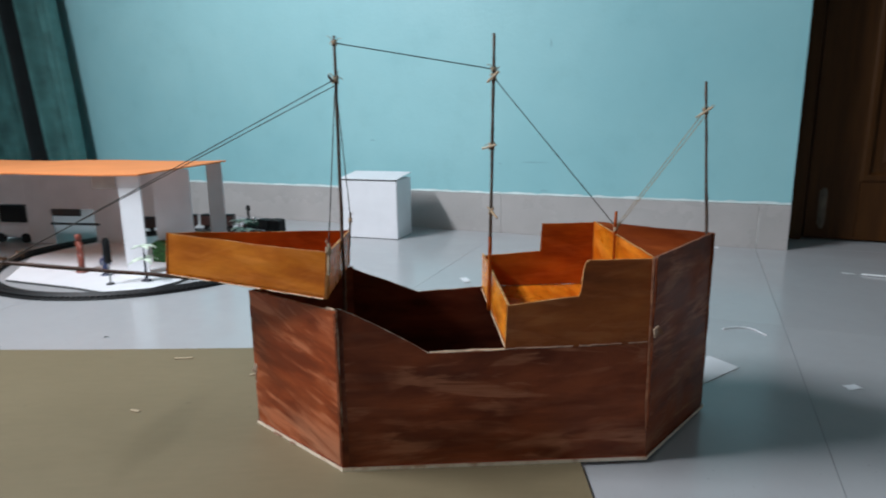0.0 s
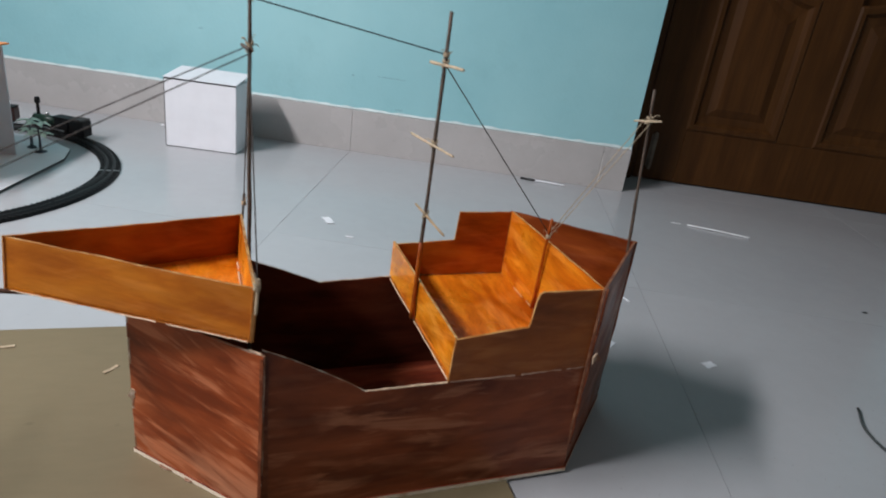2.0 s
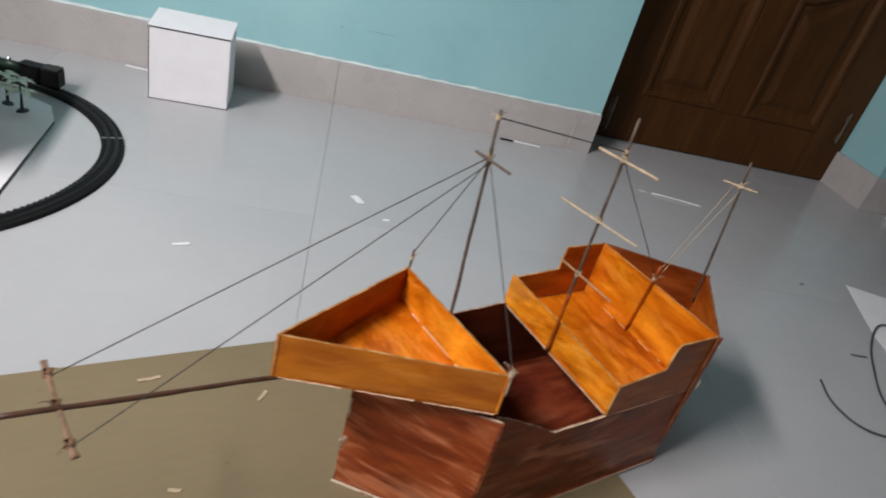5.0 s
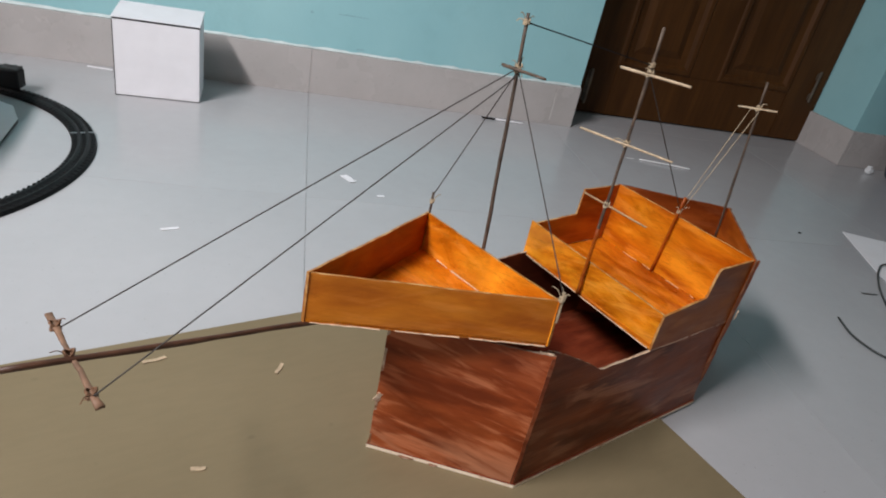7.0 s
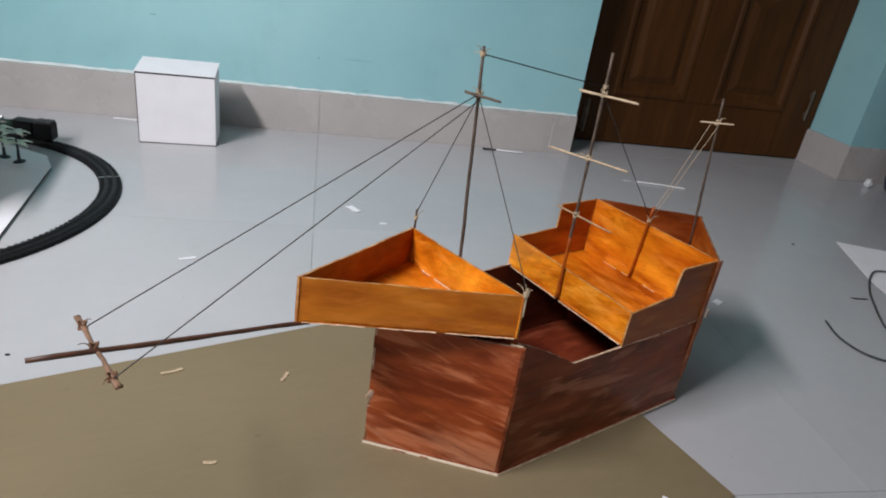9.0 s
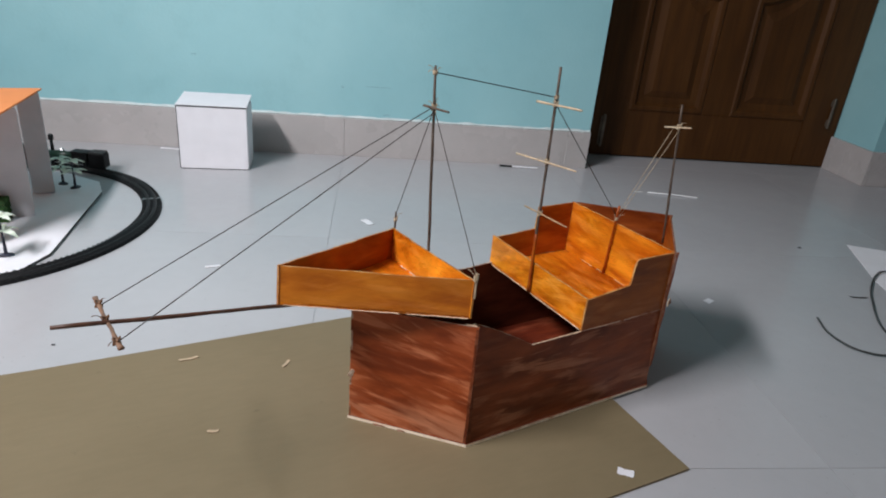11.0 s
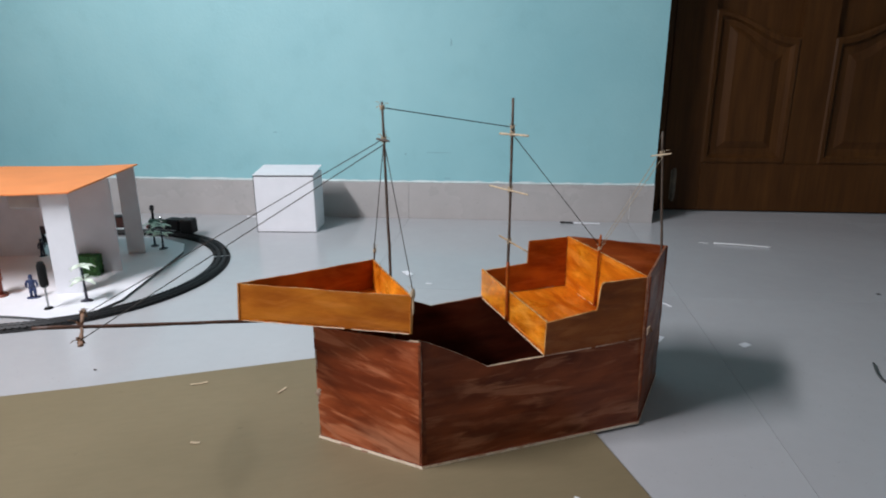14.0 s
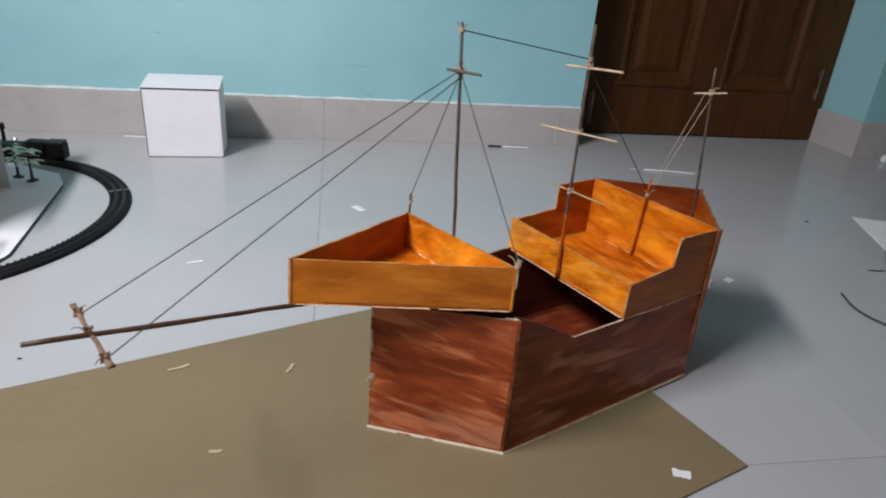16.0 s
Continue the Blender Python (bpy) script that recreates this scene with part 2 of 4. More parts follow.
def door_wood():
    m, nt, b = base("varnished_teak", 0.5, spec=0.18)
    g = noise_node(nt, 6.0, 8.0, 0.6, (9.0, 9.0, 0.7))
    fine = noise_node(nt, 60.0, 4.0, 0.6, (3.0, 3.0, 0.15))
    big = noise_node(nt, 2.5, 3.0, 0.5)
    r = ramp(nt, g.outputs[0], [(0.3, (0.049, 0.0185, 0.0044)), (0.7, (0.086, 0.0340, 0.0080))])
    r2 = ramp(nt, fine.outputs[0], [(0.35, (0.75, 0.72, 0.7)), (0.65, (1.08, 1.08, 1.08))])
    c = mix(nt, 0.45, r.outputs[0], r2.outputs[0], "MULTIPLY")
    r3 = ramp(nt, big.outputs[0], [(0.3, (0.8, 0.8, 0.8)), (0.7, (1.1, 1.1, 1.1))])
    c = mix(nt, 1.0, c, r3.outputs[0], "MULTIPLY")
    nt.links.new(c, b.inputs["Base Color"])
    bump(nt, b, fine.outputs[0], 0.12, 0.001)
    return m


def kraft_board():
    m, nt, b = base("kraft_board", 0.62, spec=0.35)
    big = noise_node(nt, 5.0, 5.0, 0.6)
    fibre = noise_node(nt, 70.0, 6.0, 0.65, (0.5, 2.0, 1.0))
    spots = noise_node(nt, 38.0, 2.0, 0.5)
    r = ramp(nt, big.outputs[0], [(0.3, (0.196, 0.153, 0.086)), (0.7, (0.222, 0.174, 0.100))])
    r2 = ramp(nt, fibre.outputs[0], [(0.3, (0.96, 0.96, 0.955)), (0.7, (1.03, 1.03, 1.03))])
    c = mix(nt, 1.0, r.outputs[0], r2.outputs[0], "MULTIPLY")
    r4 = ramp(nt, spots.outputs[0], [(0.21, (0.74, 0.72, 0.70)), (0.26, (1, 1, 1))])
    c = mix(nt, 0.8, c, r4.outputs[0], "MULTIPLY")
    nt.links.new(c, b.inputs["Base Color"])
    bump(nt, b, fibre.outputs[0], 0.08, 0.0006)
    return m


WALL = wall_paint()
TILE = tile_gloss("floor_tile_glaze", (0.418, 0.420, 0.432), (0.470, 0.471, 0.483), 0.19)
SKIRT = tile_gloss("skirting_tile_glaze", (0.41, 0.388, 0.375), (0.485, 0.458, 0.445), 0.25, 6.0)
GROUT = plain("grout", (0.40, 0.395, 0.39), 0.9, vary=0.25)
TEAK = door_wood()
KRAFT = kraft_board()


# ---- helpers for meshes ----
def finish(name, bm, mats, m=None, parent=None, label="", smooth=False):
    me = bpy.data.meshes.new(name)
    bmesh.ops.recalc_face_normals(bm, faces=bm.faces)
    bm.to_mesh(me)
    bm.free()
    for k in (mats if isinstance(mats, (list, tuple)) else [mats]):
        me.materials.append(k)
    if smooth:
        for p in me.polygons:
            p.use_smooth = True
    ob = new(name, me)
    if parent:
        ob.parent = parent
    if m is not None:
        ob.matrix_local = m
    if label:
        ob["label"] = label
    return ob


def part(name, bm, mats, parent, label="", m=None, smooth=False):
    return finish(name, bm, mats, m, parent, label, smooth)


def thing(name, m, label, category, group="", kind=""):
    ob = new(name)
    ob.matrix_world = m
    ob.empty_display_size = 0.02
    return tagged(ob, label, category, group, kind)


def box_bm(x0, x1, y0, y1, z0, z1, bevel=0.0, bm=None):
    bm = bm or bmesh.new()
    r = bmesh.ops.create_cube(bm, size=1.0)
    for v in r["verts"]:
        v.co = Vector((x0 + (v.co.x + 0.5) * (x1 - x0), y0 + (v.co.y + 0.5) * (y1 - y0), z0 + (v.co.z + 0.5) * (z1 - z0)))
    if bevel:
        edges = list({e for v in r["verts"] for e in v.link_edges})
        bmesh.ops.bevel(bm, geom=edges, offset=bevel, segments=2, affect="EDGES", clamp_overlap=True)
    return bm


def rod_bm(a, b, ra, rb=None, seg=8, bm=None, wobble=0.0, steps=1, sag=0.0):
    """A tapering round rod from a to b, a little uneven or sagging where asked."""
    bm = bm or bmesh.new()
    a, b, rb = Vector(a), Vector(b), ra if rb is None else rb
    d = (b - a).normalized()
    side = d.cross(Vector((0, 0, 1)))
    side = Vector((1, 0, 0)) if side.length < 1e-4 else side.normalized()
    up = side.cross(d)
    rings = []
    for i in range(steps + 1):
        t = i / steps
        c = a.lerp(b, t) - Vector((0, 0, sag * 4 * t * (1 - t)))
        if 0 < i < steps and wobble:
            c += side * random.uniform(-wobble, wobble) + up * random.uniform(-wobble, wobble)
        r = ra + (rb - ra) * t
        if wobble:
            r *= random.uniform(0.88, 1.12)
        rings.append([bm.verts.new(c + side * r * math.cos(2 * math.pi * k / seg) + up * r * math.sin(2 * math.pi * k / seg)) for k in range(seg)])
    for p, q in zip(rings, rings[1:]):
        for k in range(seg):
            bm.faces.new((p[k], p[(k + 1) % seg], q[(k + 1) % seg], q[k]))
    bm.faces.new(rings[0])
    bm.faces.new(rings[-1])
    return bm


def tube_bm(points, r, seg=8, bm=None):
    """A round cable along a run of points."""
    bm = bm or bmesh.new()
    pts = [Vector(p) for p in points]
    rings = []
    for i, p in enumerate(pts):
        d = (pts[min(i + 1, len(pts) - 1)] - pts[max(i - 1, 0)]).normalized()
        side = d.cross(Vector((0, 0, 1))).normalized()
        up = side.cross(d)
        rings.append([bm.verts.new(p + side * r * math.cos(2 * math.pi * k / seg) + up * r * math.sin(2 * math.pi * k / seg)) for k in range(seg)])
    for p, q in zip(rings, rings[1:]):
        for k in range(seg):
            bm.faces.new((p[k], p[(k + 1) % seg], q[(k + 1) % seg], q[k]))
    bm.faces.new(rings[0])
    bm.faces.new(rings[-1])
    return bm


def curve_points(ctrl, n=8):
    """A smooth run of points through the control points (Catmull-Rom)."""
    c = [Vector(p) for p in ctrl]
    c = [2 * c[0] - c[1]] + c + [2 * c[-1] - c[-2]]
    out = []
    for i in range(1, len(c) - 2):
        for k in range(n):
            t = k / n
            a, b, d, e = c[i - 1], c[i], c[i + 1], c[i + 2]
            out.append(0.5 * (2 * b + (d - a) * t + (2 * a - 5 * b + 4 * d - e) * t * t + (3 * b - a - 3 * d + e) * t ** 3))
    out.append(c[-2])
    return out


def slab_bm(outline, z0, z1, bm=None, mats=(0, 0, 0)):
    """A flat plate from a plan outline; mats: top, bottom and rim slots."""
    bm = bm or bmesh.new()
    lo = [bm.verts.new((x, y, z0)) for x, y in outline]
    hi = [bm.verts.new((x, y, z1)) for x, y in outline]
    bm.faces.new(hi).material_index = mats[0]
    bm.faces.new(lo[::-1]).material_index = mats[1]
    for i in range(len(lo)):
        j = (i + 1) % len(lo)
        bm.faces.new((lo[i], lo[j], hi[j], hi[i])).material_index = mats[2]
    return bm


def panel_bm(outline, th, ragged=0.0):
    """A card panel in the x-z plane, outer face at y = 0 (slot 0), inner face at y = th (slot 1), cut edges (slot 2)."""
    bm = bmesh.new()
    pts = []
    for i, (x, z) in enumerate(outline):
        x2, z2 = outline[(i + 1) % len(outline)]
        n = max(1, int(math.hypot(x2 - x, z2 - z) / 0.012)) if ragged else 1
        for k in range(n):
            t = k / n
            j = ragged if k else 0.0
            pts.append((x + (x2 - x) * t + random.uniform(-j, j), z + (z2 - z) * t + random.uniform(-j, j)))
    a = [bm.verts.new((x, 0, z)) for x, z in pts]
    b = [bm.verts.new((x, th, z)) for x, z in pts]
    bm.faces.new(a).material_index = 0
    bm.faces.new(b[::-1]).material_index = 1
    for i in range(len(a)):
        j = (i + 1) % len(a)
        bm.faces.new((a[i], b[i], b[j], a[j])).material_index = 2
    return bm


def along(p, q, z=0.0, lean=0.0):
    """A local frame at plan point p whose x axis runs to q; y points to the left of that way."""
    d = Vector((q[0] - p[0], q[1] - p[1], 0))
    return Matrix.Translation((p[0], p[1], z)) @ Matrix.Rotation(math.atan2(d.y, d.x), 4, "Z") @ Matrix.Rotation(radians(lean), 4, "X")


# ---- the room ----
WALL_Y, SKIRT_Y, DOOR_Y = 1.582, 1.571, 1.745
X_W, X_E, Y_S, H = -2.40, 2.60, -2.40, 2.75
JAMB_W, JAMB_E, EAST_Y = 0.212, 1.037, 1.552
TILE_X, TILE_Y, TILE_S, JOINT = -0.452, 1.012, 0.60, 0.0006

floor = finish("floor", box_bm(X_W - 0.2, X_E + 0.2, Y_S - 0.2, 2.2, -0.10, -0.0012), GROUT)
tagged(floor, "pale grey glossy vitrified floor tiles with thin joints", "floor", kind="structure")

bm = bmesh.new()
box_bm(X_W - 0.2, JAMB_W, WALL_Y, DOOR_Y + 0.03, 0, H, bm=bm)
box_bm(JAMB_E, X_E + 0.2, EAST_Y, DOOR_Y + 0.03, 0, H, bm=bm)
box_bm(JAMB_W, JAMB_E, WALL_Y, DOOR_Y + 0.03, 2.02, H, bm=bm)
tagged(finish("wall_north", bm, WALL), "turquoise painted plaster wall, slightly blotched and smudged", "wall", kind="structure")
tagged(finish("wall_west", box_bm(X_W - 0.2, X_W, Y_S, WALL_Y, 0, H), CEILING_PAINT), "plain white painted plaster wall", "wall", kind="structure")
tagged(finish("wall_east", box_bm(X_E, X_E + 0.2, Y_S, WALL_Y, 0, H), CEILING_PAINT), "plain white painted plaster wall", "wall", kind="structure")
bm = bmesh.new()
box_bm(X_W - 0.2, -1.6, Y_S - 0.2, Y_S, 0, H, bm=bm)
box_bm(-0.2, X_E + 0.2, Y_S - 0.2, Y_S, 0, H, bm=bm)
box_bm(-1.6, -0.2, Y_S - 0.2, Y_S, 0, 0.9, bm=bm)
box_bm(-1.6, -0.2, Y_S - 0.2, Y_S, 2.1, H, bm=bm)
tagged(finish("wall_south", bm, CEILING_PAINT), "plain white painted plaster wall with an added window opening", "wall", kind="structure")
tagged(finish("ceiling", box_bm(X_W - 0.2, X_E + 0.2, Y_S - 0.2, 2.0, H, H + 0.1), CEILING_PAINT), "plain white painted ceiling", "ceiling", kind="structure")
tagged(finish("landing_wall", box_bm(-0.2, 1.6, 2.05, 2.15, 0, H), WALL), "plain wall behind the door", "wall", kind="structure")

# skirting tiles, one by one, with thin joints
skirt = tagged(thing("baseboard", Matrix.Identity(4), "", ""), "beige-grey glazed skirting tiles along the wall foot", "baseboard", kind="structure")
runs = []
edges = [JAMB_W] + [TILE_X + TILE_S * k for k in (1, 0)] + [X_W]
edges = sorted(edges)
for a, b in zip(edges, edges[1:]):
    runs.append((a, b))
for a, b in runs:
    part("skirting_tile", box_bm(a + 0.0002, b - 0.0002, SKIRT_Y, WALL_Y - 0.0005, 0.0, 0.1005, 0.0004), SKIRT, skirt)
part("skirting_tile", box_bm(JAMB_E - 0.0003, X_E, EAST_Y - 0.011, EAST_Y - 0.0005, 0.0, 0.1005, 0.0012), SKIRT, skirt)
part("skirting_tile", box_bm(JAMB_E - 0.011, JAMB_E - 0.0005, EAST_Y - 0.011, DOOR_Y - 0.004, 0.0, 0.1005, 0.0012), SKIRT, skirt)
# rough paint line left along the top of the skirting
bm = bmesh.new()
top = []
n = 150
for i in range(n + 1):
    xx = X_W + (JAMB_W - X_W) * i / n
    top.append((xx, 0.1015 + 0.0040 + random.uniform(-0.0018, 0.0018)))
lo = [bm.verts.new((a, WALL_Y - 0.0030, 0.1008)) for a, _ in top]
mid = [bm.verts.new((a, WALL_Y - 0.0035, 0.1012)) for a, _ in top]
hi = [bm.verts.new((a, WALL_Y - 0.0004, b)) for a, b in top]
for i in range(n):
    bm.faces.new((lo[i], lo[i + 1], mid[i + 1], mid[i]))
    bm.faces.new((mid[i], mid[i + 1], hi[i + 1], hi[i]))
part("grout_bead", bm, plain("pale_bead", (0.60, 0.69, 0.69), 0.7, vary=0.12), skirt, "pale uneven bead above the tiles")

# a pale smear down the last skirting tile
bm = panel_bm([(0.0, 0.012), (0.0022, 0.010), (0.0030, 0.040), (0.0022, 0.070), (0.0012, 0.088), (0.0002, 0.060)], 0.0004)
part("smear", bm, plain("pale_smear", (0.62, 0.60, 0.58), 0.6), skirt, "pale dried smear", m=pose(0.148, SKIRT_Y - 0.0005, 0))

# the panelled door
door = tagged(thing("door_1", pose(JAMB_W, DOOR_Y - 0.022, 0), "", ""), "closed dark brown varnished wooden panel door", "door", kind="structure")
DW = JAMB_E - JAMB_W
FR = 0.045
part("frame_post", box_bm(0.001, FR, -0.012, 0.045, 0, 2.02, 0.003), TEAK, door)
part("frame_head", box_bm(FR, DW - 0.012, -0.012, 0.045, 1.975, 2.019, 0.003), TEAK, door)
L0, L1 = FR + 0.004, DW - 0.003
MID0, MID1 = 0.378, 0.468
for nm, a, b, c, d in (("stile", L0, L0 + 0.105, 0.004, 1.97), ("stile", L1 - 0.115, L1, 0.004, 1.97), ("stile", MID0, MID1, 0.140, 1.97)):
    part(nm, box_bm(a, b, 0.0, 0.034, c, d, 0.0015), TEAK, door)
for c, d in ((0.004, 0.140), (1.05, 1.19), (1.85, 1.97)):
    part("rail", box_bm(L0 + 0.1055, L1 - 0.1155, 0.0005, 0.0335, c, d, 0.0012), TEAK, door)


def raised_panel(x0, x1, z0, z1, arch):
    """A fielded panel with a moulded rim; its top sweeps up towards the outer side."""
    bm = bmesh.new()

    def ring(inset, y):
        out = []
        a, b, c = x0 + inset, x1 - inset, z0 + inset
        out += [(a, c), (b, c)]
        for k in range(11):
            t = k / 10
            xx = b + (a - b) * t
            s = t if arch > 0 else 1 - t
            out.append((xx, z1 - inset + 0.075 * s * s * (3 - 2 * s)))
        return [bm.verts.new((p, y, q)) for p, q in out]

    steps = [(-0.002, 0.001), (0.004, -0.003), (0.014, -0.002), (0.022, 0.008), (0.040, 0.010), (0.060, 0.003)]
    rs = [ring(i, y) for i, y in steps]
    for p, q in zip(rs, rs[1:]):
        for k in range(len(p)):
            j = (k + 1) % len(p)
            bm.faces.new((p[k], p[j], q[j], q[k]))
    bm.faces.new(rs[-1])
    return bm


for x0, x1, s in ((L0 + 0.105, MID0, 1), (MID1, L1 - 0.115, -1)):
    part("door_panel", raised_panel(x0, x1, 0.142, 0.475, s), TEAK, door, smooth=False)
    part("door_panel", raised_panel(x0, x1, 0.62, 1.05, s), TEAK, door)
    part("door_panel", raised_panel(x0, x1, 1.192, 1.75, s), TEAK, door)
part("door_core", box_bm(L0 + 0.09, L1 - 0.10, 0.020, 0.030, 0.1, 1.9), TEAK, door)
bm = rod_bm((0.785, -0.006, 0.125), (0.785, -0.006, 0.215), 0.0035)
box_bm(0.779, 0.791, -0.003, 0.001, 0.13, 0.15, 0.001, bm)
box_bm(0.779, 0.791, -0.003, 0.001, 0.19, 0.21, 0.001, bm)
part("door_bolt", bm, DULL_STEEL, door, "dull steel tower bolt")
bm = rod_bm((0.083, -0.006, 0.03), (0.083, -0.006, 0.125), 0.0045)
box_bm(0.075, 0.091, -0.003, 0.001, 0.035, 0.12, 0.001, bm)
part("door_bolt", bm, DULL_STEEL, door, "dull steel tower bolt")

# unseen window behind the camera, added around the fill light
win = tagged(thing("window_1", pose(-0.9, Y_S - 0.1, 0.9), "", ""), "added unseen white framed window with clear panes", "window", kind="structure")
for a, b, c, d in ((-0.70, -0.64, 0, 1.2), (0.64, 0.70, 0, 1.2), (-0.03, 0.03, 0.06, 1.14), (-0.64, 0.64, 0, 0.06), (-0.64, 0.64, 1.14, 1.2)):
    part("window_frame", box_bm(a, b, -0.03, 0.03, c, d, 0.004), CEILING_PAINT, win)

GLASS, gnt, gb = base("window_glass", 0.02)
gb.inputs["Transmission Weight"].default_value = 1.0
for a, b in ((-0.637, -0.033), (0.033, 0.637)):
    pane = part("pane", box_bm(a, b, -0.003, 0.003, 0.063, 1.137), GLASS, win, "clear glass pane")
    pane.visible_shadow = False

# curtain at the west end of the wall
cur = thing("curtain", pose(-1.885, WALL_Y - 0.06, 0.05), "dark green hanging curtain with a black band", "curtain")


def drape(x0, x1, top, foot):
    bm = bmesh.new()
    cols = 60
    rows = 14
    grid = []
    for j in range(rows + 1):
        z = foot + (top - foot) * j / rows
        line = []
        for i in range(cols + 1):
            xx = x0 + (x1 - x0) * i / cols
            y = 0.022 * math.sin(xx * 62 + 0.5 * math.sin(z * 3)) + 0.008 * math.sin(xx * 151)
            line.append(bm.verts.new((xx, y, z)))
        grid.append(line)
    for j in range(rows):
        for i in range(cols):
            bm.faces.new((grid[j][i], grid[j][i + 1], grid[j + 1][i + 1], grid[j + 1][i]))
    for v in bm.verts:
        v.co.x += 0.115 * (0.42 - v.co.z)
    back = bmesh.ops.duplicate(bm, geom=bm.verts[:] + bm.edges[:] + bm.faces[:])
    for e in back["geom"]:
        if isinstance(e, bmesh.types.BMVert):
            e.co.y += 0.003
    return bm


part("cloth", drape(-0.148, 0.0, 2.2, 0.0), CURTAIN, cur, smooth=True)
part("dark_cloth", drape(-0.226, -0.150, 2.2, 0.0), CURTAIN_DARK, cur, "black curtain band", smooth=True)
part("cloth", drape(-0.48, -0.228, 2.2, 0.0), CURTAIN, cur, smooth=True)
part("curtain_rod", rod_bm((-0.75, 0, 2.2), (0.0, 0, 2.2), 0.012, seg=12), STEEL, cur)

# scuffs on the wall plaster
SCUFF = plain("scuffed_paint", (0.24, 0.43, 0.47), 0.7, vary=0.12, scale=60.0)
north = bpy.data.objects["wall_north"]
for x, z, w_, t_ in ((-0.40, 0.183, 0.065, 0.0018), (-0.462, 0.178, 0.006, 0.004), (-0.352, 0.112, 0.016, 0.003), (-0.335, 0.465, 0.004, 0.016), (-0.83, 0.235, 0.012, 0.003)):
    n = 10
    up = [(x + w_ * k / n, z + t_ * random.uniform(0.3, 1.0)) for k in range(n + 1)]
    dn = [(x + w_ * k / n, z - t_ * random.uniform(0.1, 0.5)) for k in range(n, -1, -1)]
    bm = panel_bm(up[::-1] + dn[::-1], 0.0004)
    part("scuff", bm, SCUFF, north, "faint dark scuff", m=pose(0, WALL_Y - 0.0004, 0))

# ---- the kraft board under the ship ----
mat_pose = pose(-0.0213, 0.4087, 0.0, 0, 0, 21.1)
bm = slab_bm([(-0.830, 0.0), (0.0, 0.0), (0.002, 0.2), (-0.001, 0.4225), (-0.30, 0.4235), (-0.62, 0.421), (-0.742, 0.4235), (-0.750, 0.415), (-0.760, 0.390)], 0.0004, 0.0032, mats=(0, 0, 1))
ob = finish("cardboard_sheet", bm, [KRAFT, EDGE_KRAFT], mat_pose)
tagged(ob, "flat sheet of plain brown kraft board lying on the floor", "cardboard")

# ---- the model ship ----
ship = thing("model_ship", pose(-0.3916, 0.4906, 0.0032, 0, 0, 24.6), "handmade brown painted cardboard sailing ship with stick masts", "model ship")
BOW, STERN = (0.0, 0.0), (0.4685, -0.0015)
NL, NR = (0.0965, -0.0968), (0.372, -0.0975)
FL, FR_ = (0.0935, 0.0945), (0.372, 0.0945)
TH = 0.0022

# base board, its raw edge shows as a pale line
bm = slab_bm([(-0.0016, 0.0), (0.0958, -0.0984), (0.3728, -0.0988), (0.4708, -0.001), (0.373, 0.0962), (0.0945, 0.0962)], 0.0, 0.0036, mats=(0, 1, 2))
part("base_board", bm, [HULL_FLOOR, HULL_FLOOR, cut_edge("base_card_edge", (0.94, 0.80, 0.64), (0.62, 0.40, 0.26), 0.32, 0.47)], ship, "pale raw-edged base board")
bm = slab_bm([(0.004, 0.0), (0.0975, -0.0945), (0.371, -0.0950), (0.462, -0.001), (0.371, 0.092), (0.0955, 0.092)], 0.0031, 0.0042)
part("hull_floor", bm, HULL_FLOOR, ship)


def length(p, q):
    return math.hypot(q[0] - p[0], q[1] - p[1])


# bow panels
w = length(BOW, NL)
bm = panel_bm([(0, 0.0024), (w, 0.0024), (w, 0.150), (w * 0.5, 0.1465), (0, 0.143)], TH, 0.0005)
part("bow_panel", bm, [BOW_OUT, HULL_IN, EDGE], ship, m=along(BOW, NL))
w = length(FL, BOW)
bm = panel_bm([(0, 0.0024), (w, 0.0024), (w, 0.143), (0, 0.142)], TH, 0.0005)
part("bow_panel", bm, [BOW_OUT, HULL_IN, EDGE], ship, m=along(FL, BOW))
# torn flap at the stem
bm = panel_bm([(0, 0.055), (0.004, 0.058), (0.003, 0.062), (0.006, 0.066), (0, 0.068), (-0.003, 0.062), (-0.006, 0.058)], 0.001)
part("torn_flap", bm, [EDGE, EDGE, RAW], ship, "torn scrap of card", m=pose(0.0005, -0.002, 0.012, 0, 0, -30) @ Matrix.Diagonal((0.7, 1, 0.8, 1)))
bm = panel_bm([(0, 0.118), (0.005, 0.121), (0.010, 0.119), (0.007, 0.125), (0.003, 0.129), (-0.002, 0.126)], 0.001)
part("torn_flap", bm, [EDGE, EDGE, RAW], ship, "torn scrap of card", m=pose(0.374, -0.099, 0, 0, 0, 20))
for a, b in (((0.176, -0.0922, 0.1088), (0.242, -0.0925, 0.1098)), ((0.088, -0.0862, 0.1500), (0.0955, -0.0945, 0.1508))):
    part("pale_rim", rod_bm(a, b, 0.0006, 0.0008, 6, steps=10, wobble=0.0004), RAW, ship, "pale raw card rim")
part("pale_rim", rod_bm((0.2425, 0.094, 0.1118), (0.2430, -0.0885, 0.1098), 0.0005, 0.0006, 6, steps=14, wobble=0.0003), RAW, ship, "pale raw card rim")

